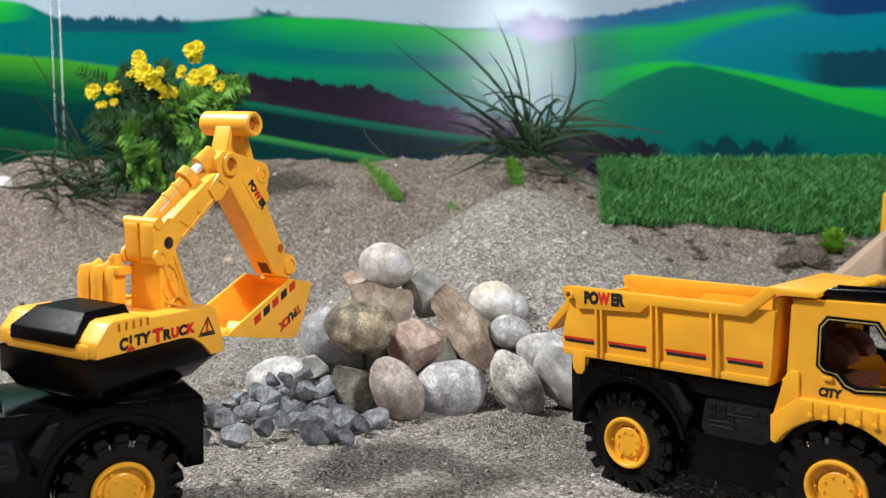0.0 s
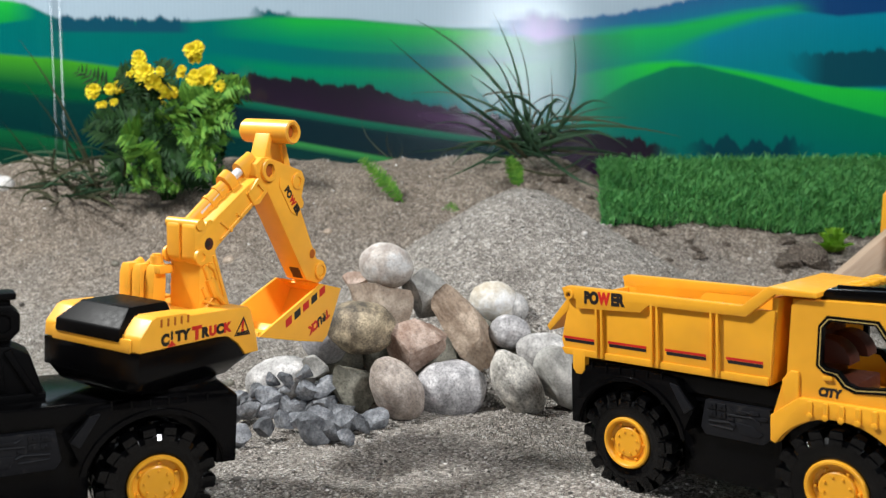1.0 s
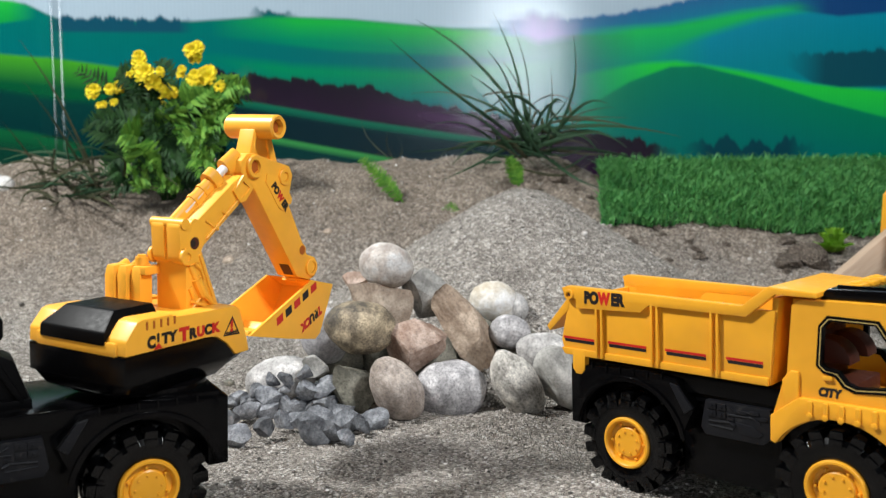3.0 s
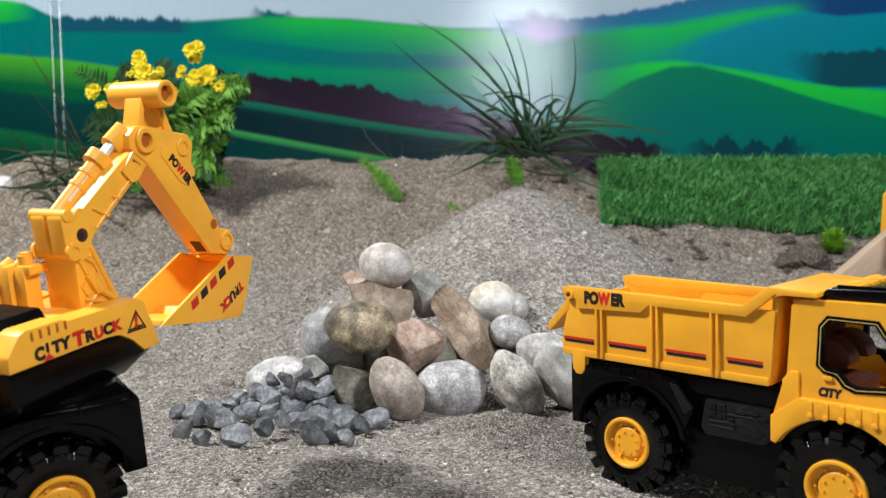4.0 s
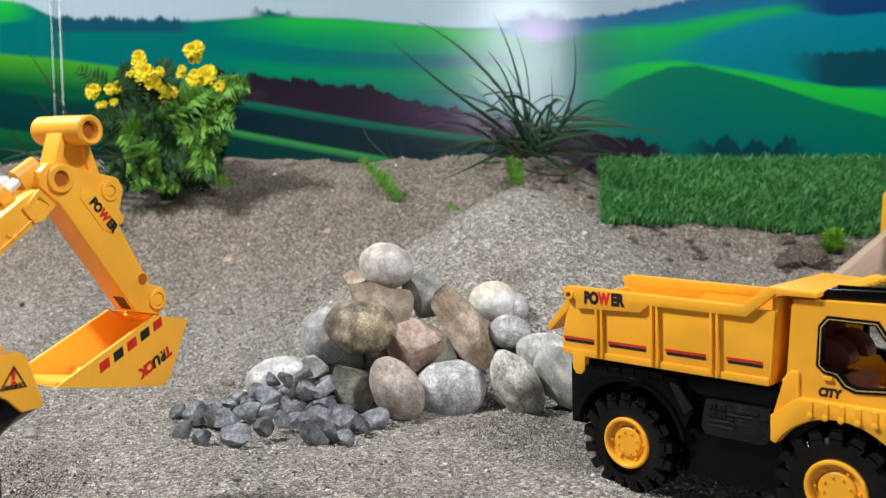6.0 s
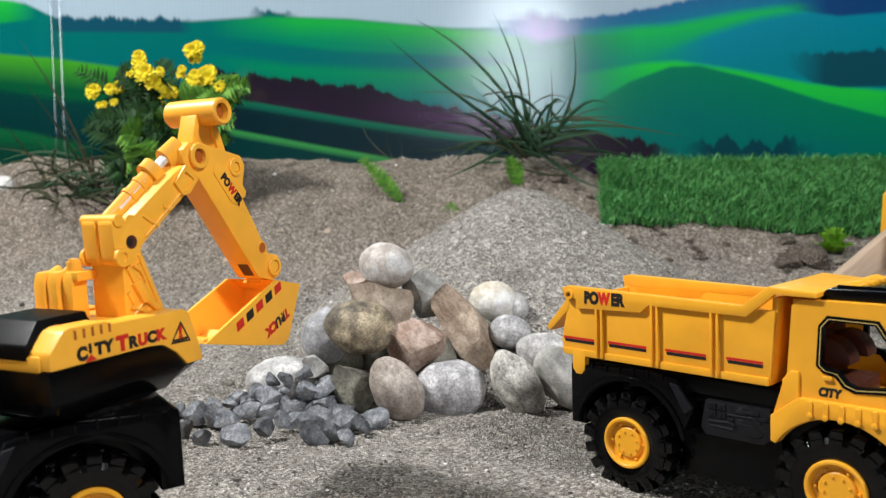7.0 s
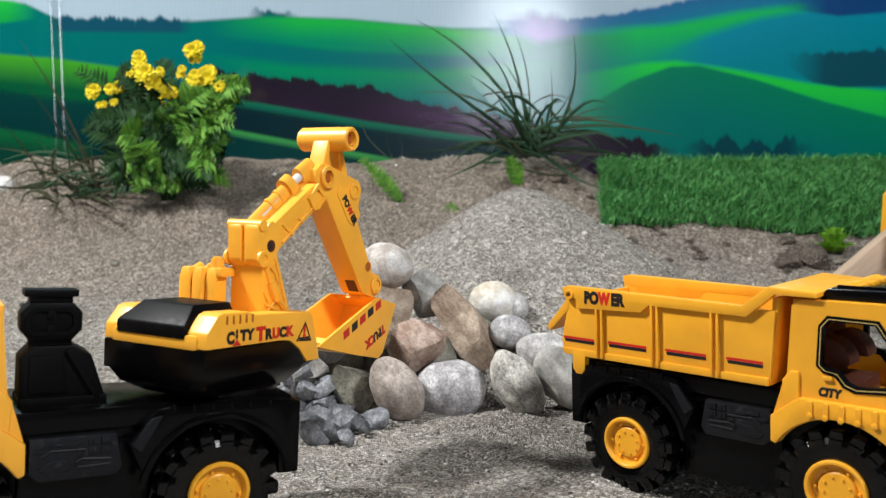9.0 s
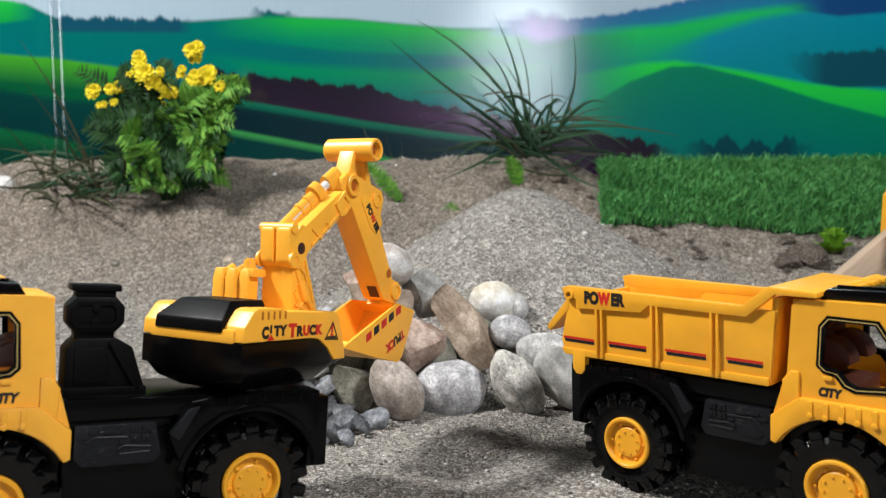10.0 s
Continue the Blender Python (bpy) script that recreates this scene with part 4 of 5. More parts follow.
    part("hydraulic_cylinder", moved(join(rod((8, 0, 137), (37, 0, 159), 4.7, 20), rod((32.5, 0, 155.6), (37, 0, 159), 7.2, 20), rod((21, 0, 146.9), (22.5, 0, 148.0), 5.3, 20), rod((27, 0, 151.4), (28.5, 0, 152.5), 5.3, 20), rod((42.5, 0, 163.2), (52, 0, 169.4), 5.6, 18)), arm), YELLOW, tur, "yellow hydraulic cylinder")
    part("piston_rod", rod((14, -6.0, 143.2), (48, -6.0, 168.3), 2.3, 16), CHROME, tur, "bright metal piston rod")
    # stick
    n, f = -12.5, 1.5
    stick_side = [(47.2, 162), (47.6, 168), (52, 171.6), (58, 171.6), (86.5, 165.2), (89.4, 160.4), (86.9, 151), (89.4, 147.6), (88.4, 144.4), (86.2, 144.2), (103, 115.4), (110.8, 113.2), (113, 107.8), (111, 102.4), (105.5, 100.6), (94.2, 103.6), (56.5, 154.6)]
    stick = part("stick", prism(stick_side, n, f, 1.0), YELLOW, tur, "yellow stick with raised pin rings")
    for side, at in ((-1, n), (1, f)):
        part("raised_panel", prism([(67, 161.6), (82, 157.2), (83.6, 150), (81.2, 141), (77, 143), (66, 157)], at, at + side * 0.45, 0.25), YELLOW, stick)
        for x, z, outer, inner, deep in ((56.4, 165.0, 5.9, 3.6, 1.9), (81.3, 159.5, 4.5, 2.6, 1.3), (106.4, 107.9, 5.0, 3.3, 1.4), (98.2, 118.4, 3.2, 2.7, 0.25)):
            part("pin_ring", ring(x, at, z, outer, inner, side * deep), YELLOW, stick)
    part("post", join(prism([(56, 169), (79, 166.5), (72, 184), (61, 184)], -8.6, -2.4, 0.4), prism([(73.5, 167.5), (79, 166.5), (72, 184), (68.6, 184)], -10.2, -0.8, 0.4), prism([(55.4, 169), (59.2, 169), (63, 184), (60, 184)], -10.2, -0.8, 0.4)), YELLOW, stick, "yellow post with side ribs")
    part("cross_tube", moved(turned([(4.0, -15.5), (4.0, -20.2), (5.6, -20.8), (6.3, -20.0), (6.4, 0), (6.3, 10.0), (5.6, 11.0), (3.9, 10.6)], 32), Matrix.Translation((66.6, 0, 185.4))), YELLOW, stick, "yellow cross tube on the stick")
    for x, z, r, d, far, sides in ((56.4, 165.0, 3.5, 12.9, 2, 6), (66.6, 185.4, 3.7, 17.5, 8, 6), (98.2, 118.4, 2.75, 12.56, 1.6, 16)):
        part("pin", rod((x, -d, z), (x, far, z), r, sides), ORANGE_DEEP, stick, "recessed hexagon pin" if sides == 6 else "dark pin hole")
    for x, z, r in ((81.3, 159.5, 2.4), (106.4, 107.9, 3.1)):
        part("pin", rod((x, n - 0.8, z), (x, f + 0.8, z), r, 6), YELLOW, stick)
    part("slot", prism([(93.2, 104.6), (88.6, 110.8), (89.8, 111.8), (94.6, 105.5)], -10.4, -4.0, 0), BROWN_RED, stick, "dark slot under the stick", smooth=False)
    d = Vector((13.5, 0, -15.6)).normalized()
    u = Vector((15.6, 0, 13.5)).normalized()
    mid = Vector((77.8, -13.0, 148.8))
    for word, shift, ink in (("PO", -6.0, INK_BLACK), ("W", 0.1, INK_RED), ("ER", 6.1, INK_BLACK)):
        lettering("lettering", word, 5.4, mid + d * shift, d, u, ink, tur, "bold printed letters", 0.9)
    # bucket: two cheeks, back, floor
    A, B, C, D, E = (99.5, 101.8), (119.6, 97), (103, 67.6), (80, 72), (46, 79.8)
    cheek = [A, B, (107.4, 70.4), C, D, E]
    part("bucket", moved(join(prism(cheek, -19.6, -17.6, 0.4), prism(cheek, 17.6, 19.6, 0.4),
        prism([A, (101.6, 100.2), (112.6, 94.6), (99.5, 71.6), (102.6, 69), (118, 96.6), (105, 100.4)], -18, 18, 0.3),
        prism([(102.4, 67.9), (101.4, 70.8), (80.6, 75), (47, 82.0), (46, 79.8), (80, 72)], -18, 18, 0.3),
        prism([(101, 70.6), (97, 75), (76, 79.8), (72, 76)], -14.5, 14.5, 0.8), prism([(99, 100), (103, 105), (109, 105), (114, 97)], -6, 6, 0.7),
        rod((106.4, -9.5, 107.9), (106.4, 3.5, 107.9), 3.4, 14)), Matrix.Translation((0, -2.5, 0)) @ Matrix.Diagonal((1, 0.842, 1, 1))), YELLOW, tur, "yellow loader bucket")
    # printed squares along the slanted edge
    p, q = Vector((66.0, 0, 84.2)), Vector((103.5, 0, 100.6))
    e = (q - p).normalized()
    f = Vector((-e.z, 0, e.x))
    for k in range(5):
        c = p.lerp(q, 0.1 + 0.2 * k) - f * 1.6
        quad = [c + e * 3.4 + f * 2.1, c - e * 2.2 + f * 2.1, c - e * 3.4 - f * 2.1, c + e * 2.2 - f * 2.1]
        strip("warning_square", [(v.x, v.z) for v in quad], -19.04, INK_RED if k % 2 == 0 else INK_BLACK, tur, "red printed square" if k % 2 == 0 else "black printed square")
    a, w = Vector((-0.92, 0, -0.4)), Vector((0.4, 0, -0.92))
    for word, shift, ink in (("T", -8.2, INK_RED), ("RU", -2.4, INK_BLACK), ("CK", 5.6, INK_RED)):
        lettering("lettering", word, 6.4, Vector((98.8, -19.1, 80.4)) + a * shift, a, w, ink, tur, "slanting printed letters", 1.0, 0.15)
    # decals on the turret's side
    y = -29.3
    X, Z = (1, 0, 0), (0, 0, 1)
    lettering("lettering", "C", 6.6, (-28.6, y, 92.2), X, Z, INK_BLACK, tur, "bold black printed letter", 0.95)
    lettering("lettering", "I", 4.6, (-24.9, y, 93.6), X, Z, INK_BLACK, tur, "bold black printed letter", 1.2)
    lettering("lettering", "TY", 6.0, (-18.6, y, 92.7), X, Z, INK_BLACK, tur, "bold black printed letters", 1.12)
    strip("decal", [(-27.4, 88.9), (-22.4, 89.1), (-24.9, 91.6)], y, INK_RED, tur, "small red printed triangle")
    for word, x, size, ink in (("T", -9.8, 7.8, INK_RED), ("R", -4.6, 6.0, INK_BLACK), ("U", 0.4, 6.0, INK_RED), ("C", 5.2, 6.0, INK_BLACK), ("K", 9.9, 6.0, INK_RED)):
        lettering("lettering", word, size, (x, y, 91.8 + (0.5 if size > 7 else 0)), X, Z, ink, tur, "bold printed letter", 1.12)
    tri = [(15.0, 86.8), (26.4, 86.2), (21.4, 95.6)]
    cx, cz = sum(v[0] for v in tri) / 3, sum(v[1] for v in tri) / 3
    part("warning_sign", plate(tri, [[(cx + (v[0] - cx) * 0.8, cz + (v[1] - cz) * 0.78) for v in tri]], y, y - 0.12), INK_BLACK, tur, "black outlined warning triangle", smooth=False)
    lettering("lettering", "!", 7.4, (20.9, y - 0.02, 90.9), X, Z, INK_RED, tur, "red exclamation mark", 1.0)
    lettering("lettering", "WARNING", 1.7, (20.7, y - 0.02, 87.7), X, (-0.05, 0, 1), INK_BLACK, tur, "tiny black printed word", 0.95)
    return tagged(t, "yellow toy excavator truck with black chassis on sand", "toy excavator"), wheels


# ---- plants, turf and loose things on the bank ----
def spot(u, v, d):
    """A place at the depth d on the bearing (u, v)."""
    a, b, p = (u - 784) / 1476.8, (441 - v) / 1476.8, radians(5.16)
    way = Vector((a, math.cos(p) + b * math.sin(p), -math.sin(p) + b * math.cos(p)))
    return Vector(EYE) + way * (d / way.y)


def blade(bm, p, q, width, sag=0.0, n=9, fold=0.25, face=None, tip=0.08, sway=0.0):
    """A narrow folded leaf from p to q, bowed by sag."""
    p, q = Vector(p), Vector(q)
    side = (q - p).cross(face or Vector((0, 1, 0)))
    side = side.normalized() if side.length > 1e-6 else Vector((1, 0, 0))
    out = (q - p).cross(side).normalized()
    rows = []
    for i in range(n + 1):
        s = i / n
        c = p.lerp(q, s) + Vector((0, 0, sag * 4 * s * (1 - s))) + side * sway * math.sin(s * math.pi) * (0.6 + 0.8 * s)
        w = width * 0.5 * (min(1, 0.45 + 2.2 * s) if s < 0.3 else max(tip, 1.11 * (1 - s) ** 0.75 + 0.1 * (1 - s)))
        rows.append([bm.verts.new(c - side * w), bm.verts.new(c + out * w * fold), bm.verts.new(c + side * w)])
    for a, b in zip(rows, rows[1:]):
        bm.faces.new((a[0], a[1], b[1], b[0]))
        bm.faces.new((a[1], a[2], b[2], b[1]))


def stem(bm, p, q, r, sag=0.0, n=6):
    p, q = Vector(p), Vector(q)
    pts = [p.lerp(q, i / n) + Vector((0, 0, sag * 4 * (i / n) * (1 - i / n))) for i in range(n + 1)]
    rings = []
    for i, c in enumerate(pts):
        k = r * (1 - 0.6 * i / n)
        rings.append([bm.verts.new(c + Vector((math.cos(a) * k, math.sin(a) * k, 0))) for a in (0.3, 2.4, 4.5)])
    for a, b in zip(rings, rings[1:]):
        for i in range(3):
            bm.faces.new((a[i], a[(i + 1) % 3], b[(i + 1) % 3], b[i]))
    return pts


def frond(bm, p, q, rnd, length=0.012, pairs=13, sag=0.006):
    """A feathered leaf: a midrib with narrow leaflets on both sides."""
    pts = stem(bm, p, q, 0.0007, sag, pairs)
    run = (Vector(q) - Vector(p)).normalized()
    side = run.cross(Vector((rnd.uniform(-0.4, 0.4), -1, rnd.uniform(-0.2, 0.5)))).normalized()
    for i, c in enumerate(pts[1:]):
        k = length * (1 - 0.6 * abs((i + 1) / pairs - 0.35) / 0.65)
        for s in (-1, 1):
            tip = c + side * s * k + run * k * 0.55 + Vector((0, rnd.uniform(-0.3, 0.1) * k, rnd.uniform(-0.35, 0.15) * k))
            blade(bm, c, tip, k * 0.34, 0.0, 3, 0.2)


def flower(bm, c, r, rnd):
    for layer, (n, k, lift) in enumerate(((6, 1.0, 0.15), (5, 0.75, 0.5), (4, 0.45, 0.9))):
        for i in range(n):
            a = 2 * math.pi * (i + 0.5 * layer) / n + rnd.uniform(-0.2, 0.2)
            d = Vector((math.cos(a), -lift * 0.8, math.sin(a) * 0.9 + 0.25)).normalized()
            blade(bm, c, c + d * r * k, r * 1.15 * k, 0.0, 4, 0.35, Vector((0, -1, 0.3)), 0.7)


def flower_bush():
    t = new("flowering_plant")
    rnd = random.Random(21)
    base = spot(300, 338, 0.93)
    base.z = surface(base.x, base.y) - 0.003
    t.matrix_basis = Matrix.Translation(base)
    leaves, dark = bmesh.new(), bmesh.new()
    for u, v, k in ((248, 106, 0.9), (340, 93, 1.0), (262, 136, 1.15), (300, 161, 0.9), (369, 130, 1.1), (276, 188, 0.9), (168, 162, 0.9), (203, 155, 0.8), (345, 138, 0.8), (388, 156, 0.7), (352, 246, 1.1), (282, 128, 0.6),
                    (204, 180, 0.5), (234, 128, 0.5), (178, 190, 0.5), (412, 160, 0.5), (338, 262, 0.7), (320, 128, 0.6)):
        c = spot(u, v, 0.90 + rnd.uniform(-0.02, 0.02)) - base
        stalk = bmesh.new()
        stem(stalk, Vector((rnd.uniform(-0.01, 0.01), 0, 0)), c, 0.0011, rnd.uniform(0, 0.01))
        part("stem", stalk, FERN_DARK, t, unit=1)
        for _ in range(4 if k > 0.7 else 2):
            petals = bmesh.new()
            flower(petals, c + Vector((rnd.uniform(-1, 1), rnd.uniform(-0.6, 0.6), rnd.uniform(-0.8, 0.8))) * 0.007 * k, 0.0078 * k, rnd)
            part("blossom", petals, FLOWER, t, "small yellow blossom", unit=1)
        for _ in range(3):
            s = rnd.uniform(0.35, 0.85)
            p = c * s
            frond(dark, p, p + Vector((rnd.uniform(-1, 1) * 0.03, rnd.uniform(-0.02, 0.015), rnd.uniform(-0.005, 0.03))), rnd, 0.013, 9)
    for u0, v0, u, v in ((300, 240, 438, 172), (310, 230, 410, 218), (300, 230, 360, 165), (290, 260, 268, 205), (300, 250, 330, 300), (310, 270, 378, 292), (300, 260, 300, 205), (320, 220, 395, 190), (280, 230, 240, 215),
                        (310, 250, 385, 240), (320, 280, 375, 310), (290, 260, 318, 190), (330, 200, 425, 150), (270, 300, 240, 260), (310, 190, 350, 165), (260, 260, 215, 240)):
        p, q = spot(u0, v0, 0.91) - base, spot(u, v, 0.885 + rnd.uniform(-0.015, 0.015)) - base
        frond(leaves if rnd.random() < 0.72 else dark, p, q, rnd, 0.021, 17)
    for u, v in ((352, 250), (340, 285), (366, 235), (350, 300), (372, 270), (400, 185), (420, 165), (385, 200)):
        p = spot(u, v, 0.89) - base
        for _ in range(4):
            frond(leaves, p, p + Vector((rnd.uniform(-1, 1) * 0.02, rnd.uniform(-0.02, 0.0), rnd.uniform(-0.012, 0.016))), rnd, 0.012, 9)
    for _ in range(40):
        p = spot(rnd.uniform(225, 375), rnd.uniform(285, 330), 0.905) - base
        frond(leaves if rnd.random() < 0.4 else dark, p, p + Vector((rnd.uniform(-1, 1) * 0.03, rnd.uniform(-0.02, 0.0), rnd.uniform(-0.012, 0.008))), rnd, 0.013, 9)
    # darker fronds fill the middle and back of the plant
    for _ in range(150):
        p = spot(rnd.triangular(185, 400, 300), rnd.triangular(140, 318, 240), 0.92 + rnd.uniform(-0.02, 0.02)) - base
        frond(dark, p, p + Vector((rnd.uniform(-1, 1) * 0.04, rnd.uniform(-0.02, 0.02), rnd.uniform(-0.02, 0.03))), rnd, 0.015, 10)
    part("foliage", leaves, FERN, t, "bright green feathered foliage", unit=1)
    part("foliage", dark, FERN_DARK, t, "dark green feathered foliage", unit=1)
    return tagged(t, "artificial plant with yellow blossoms and feathered green leaves", "plant")


def tuft(label, base, tips, depth, mats, seed, spread=0.012, extra=0, knot=0.0):
    t = new("grass_tuft")
    rnd = random.Random(seed)
    b = spot(*base, depth)
    b.z = surface(b.x, b.y) - 0.004
    t.matrix_basis = Matrix.Translation(b)
    for u, v, w, sag in tips:
        bm = bmesh.new()
        q = spot(u, v, depth - 0.03 + rnd.uniform(-0.05, 0.05)) - b
        root = Vector((rnd.uniform(-1, 1) * spread, rnd.uniform(-1, 1) * spread, knot * rnd.uniform(0.6, 1.2)))
        blade(bm, root, q, w * 0.62, sag * 0.3 + rnd.uniform(-0.004, 0.008), 14, 0.3, Vector((rnd.uniform(-0.5, 0.5), 1, rnd.uniform(-0.4, 0.4))), 0.08, rnd.uniform(-0.012, 0.012))
        part("blade", bm, mats[0] if rnd.random() < 0.88 else mats[1], t, unit=1)
    for _ in range(extra):
        bm = bmesh.new()
        a, k = rnd.uniform(0, math.pi), rnd.uniform(0.03, 0.11)
        o = Vector((rnd.gauss(0, 0.025), rnd.gauss(0, 0.015), abs(rnd.gauss(0, 0.02)) + knot * rnd.random()))
        q = o + Vector((math.cos(a) * k, rnd.uniform(-0.05, 0.02), abs(math.sin(a)) * k * rnd.uniform(-0.2, 0.55) - 0.005))
        blade(bm, o, q, rnd.uniform(0.0014, 0.0045), rnd.uniform(-0.004, 0.02), 10, 0.3, Vector((rnd.uniform(-0.6, 0.6), 1, rnd.uniform(-0.6, 0.6))), 0.08, rnd.uniform(-0.015, 0.015))
        part("blade", bm, mats[0] if rnd.random() < 0.6 else mats[1], t, unit=1)
    return tagged(t, label, "grass")


def turf():
    t = new("artificial_turf")
    rnd = random.Random(8)
    x0, x1, y0, y1 = 0.164, 0.75, 0.862, 1.0

    def top(x, y):
        return max(ground_height(x, y) + 0.004, 0.094 + (y - y0) * 0.61)
    mat_bm = bmesh.new()
    nx, ny = 60, 14
    grid = [[Vector((x0 + 0.02 * j / ny + (x1 - x0) * i / nx, y0 + (y1 - y0) * j / ny, 0)) for i in range(nx + 1)] for j in range(ny + 1)]
    up = [[mat_bm.verts.new((p.x, p.y, top(p.x, p.y))) for p in row] for row in grid]
    lo = [[mat_bm.verts.new((p.x, p.y, top(p.x, p.y) - 0.012)) for p in row] for row in grid]
    for j in range(ny):
        for i in range(nx):
            mat_bm.faces.new((up[j][i], up[j][i + 1], up[j + 1][i + 1], up[j + 1][i]))
            mat_bm.faces.new((lo[j][i], lo[j + 1][i], lo[j + 1][i + 1], lo[j][i + 1]))
    for i in range(nx):
        mat_bm.faces.new((up[0][i], lo[0][i], lo[0][i + 1], up[0][i + 1]))
    for j in range(ny):
        mat_bm.faces.new((up[j][0], up[j + 1][0], lo[j + 1][0], lo[j][0]))
    part("backing", mat_bm, TURF_BASE, t, "dark green backing", unit=1)
    verts, faces = [], []
    for _ in range(26000):
        y = y0 - 0.004 + (y1 - y0) * rnd.random()
        x = x0 + 0.02 * (y - y0) / (y1 - y0) + (x1 - x0) * 0.75 * rnd.random()
        z = top(x, y)
        a, h, w = rnd.uniform(0, 6.28), rnd.uniform(0.008, 0.0165), rnd.uniform(0.0005, 0.001)
        lean = Vector((rnd.gauss(0, 0.45), rnd.gauss(-0.25, 0.45), 1)).normalized()
        s = Vector((math.cos(a), math.sin(a), 0)) * w
        p = Vector((x, y, z - 0.001))
        m = p + lean * h * 0.6
        q = p + lean * h + Vector((lean.x, lean.y, -0.2)) * h * 0.35
        k = len(verts)
        verts += [tuple(p - s), tuple(p + s), tuple(m - s * 0.8), tuple(m + s * 0.8), tuple(q)]
        faces += [(k, k + 1, k + 3, k + 2), (k + 2, k + 3, k + 4)]
    me = bpy.data.meshes.new("turf_grass")
    me.from_pydata(verts, [], faces)
    me.materials.append(TURF)
    ob = new("turf_grass", me)
    ob.parent = t
    tagged(ob, "short bright green plastic grass blades", kind="stuff")
    return tagged(t, "mat of bright green artificial turf on the bank", "turf mat")


def succulent():
    t = new("succulent")
    rnd = random.Random(4)
    c = spot(1475, 432, 0.84)
    c.z = surface(c.x, c.y)
    t.matrix_basis = Matrix.Translation(c)
    for layer, (n, r, lift) in enumerate(((7, 0.019, 0.5), (7, 0.017, 1.1), (5, 0.014, 2.0), (4, 0.010, 4.0))):
        for i in range(n):
            bm = bmesh.new()
            a = 2 * math.pi * (i + layer * 0.4) / n + rnd.uniform(-0.15, 0.15)
            d = Vector((math.cos(a), math.sin(a), lift)).normalized()
            p = Vector((0, 0, 0.002 + 0.003 * layer))
            blade(bm, p, p + d * r * (1.1 + 0.15 * layer), r * 1.05, 0.001, 7, -0.3, Vector((-math.sin(a), math.cos(a), 0)).cross(d), 0.5)
            bmesh.ops.solidify(bm, geom=list(bm.faces), thickness=0.0008)
            part("leaf", bm, LIME, t, unit=1)
    return tagged(t, "small lime-green plastic succulent standing in sand", "plant")


def sprig(u0, v0, u1, v1, d, label, mat, seed, n=5):
    rnd = random.Random(seed)
    bm = bmesh.new()
    p, q = spot(u0, v0, d), spot(u1, v1, d)
    p.z, q.z = max(p.z, surface(p.x, p.y) + 0.002), max(q.z, surface(q.x, q.y) + 0.001)
    for i in range(n):
        o = Vector((rnd.uniform(-1, 1) * 0.004, rnd.uniform(-0.006, 0.004), rnd.uniform(-0.002, 0.003)))
        frond(bm, q + o * 0.3, p + o, rnd, 0.009 if n > 2 else 0.004, 16 if n > 2 else 7, 0.003)
    return tagged(part("leaf_sprig", bm, mat, unit=1), label, "plant")


def clods():
    rnd = random.Random(17)
    places = [(1428, 452, 0.83, 0.021), (1402, 462, 0.82, 0.012), (1455, 462, 0.82, 0.012), (1390, 440, 0.85, 0.009), (1118, 430, 0.84, 0.007), (1240, 432, 0.83, 0.007), (1160, 418, 0.86, 0.005), (990, 352, 0.92, 0.010), (1010, 330, 0.94, 0.008),
              (780, 392, 0.80, 0.0045), (1075, 438, 0.77, 0.0045), (470, 500, 0.78, 0.005), (535, 480, 0.79, 0.005), (590, 470, 0.8, 0.006), (400, 520, 0.77, 0.006), (515, 520, 0.75, 0.0035), (330, 535, 0.75, 0.004)]
    for i, (u, v, d, r) in enumerate(places):
        p = spot(u, v, d)
        rock("clod", 900 + i * 3, "a", CLOD if i < 9 else SAND, p.x, p.y, surface(p.x, p.y) + r * 0.18, r * rnd.uniform(1, 1.4), r * 0.7, rnd.uniform(-20, 20), "dark damp sand clod on the bank" if i < 9 else "grey-brown sand clod on the slope", "clod", "clods on the bank", 3)
    for i in range(26):
        u, v, d = (1425, 455, 0.83) if i < 14 else ((1235, 428, 0.84) if i < 20 else (1000, 350, 0.92))
        p = spot(u + rnd.gauss(0, 45), v + rnd.gauss(0, 8), d + rnd.uniform(-0.02, 0.02))
        r = rnd.uniform(0.002, 0.006)
        rock("clod", 1000 + i * 3, "a", CLOD, p.x, p.y, surface(p.x, p.y) + r * 0.15, r * rnd.uniform(1, 1.5), r * 0.7, rnd.uniform(-20, 20), "small dark damp sand crumb on the bank", "clod", "clods on the bank", 2)
    for i, (u, v, d, r, c) in enumerate(((492, 372, 0.87, 0.003, "tan"), (580, 372, 0.87, 0.005, "tan"), (404, 405, 0.85, 0.007, "tan"), (202, 407, 0.85, 0.004, "dark"), (4, 296, 0.95, 0.014, "pale"), (1034, 442, 0.72, 0.003, "white"), (55, 770, 0.5, 0.004, "grey"), (405, 650, 0.6, 0.004, "dark"))):
        p = spot(u, v, d)
        rock("pebble", 1200 + i * 3, "r", STONES[c], p.x, p.y, surface(p.x, p.y) + r * (0.3 if r < 0.005 else -0.15), r, r * 0.8, 0, {"white": "small white pebble lying on sand", "pale": "small pale grey pebble lying on sand", "tan": "small tan pebble lying on sand", "dark": "small dark pebble lying on sand", "grey": "small grey pebble lying on sand"}[c], "pebble", "pebbles on the sand", 3)


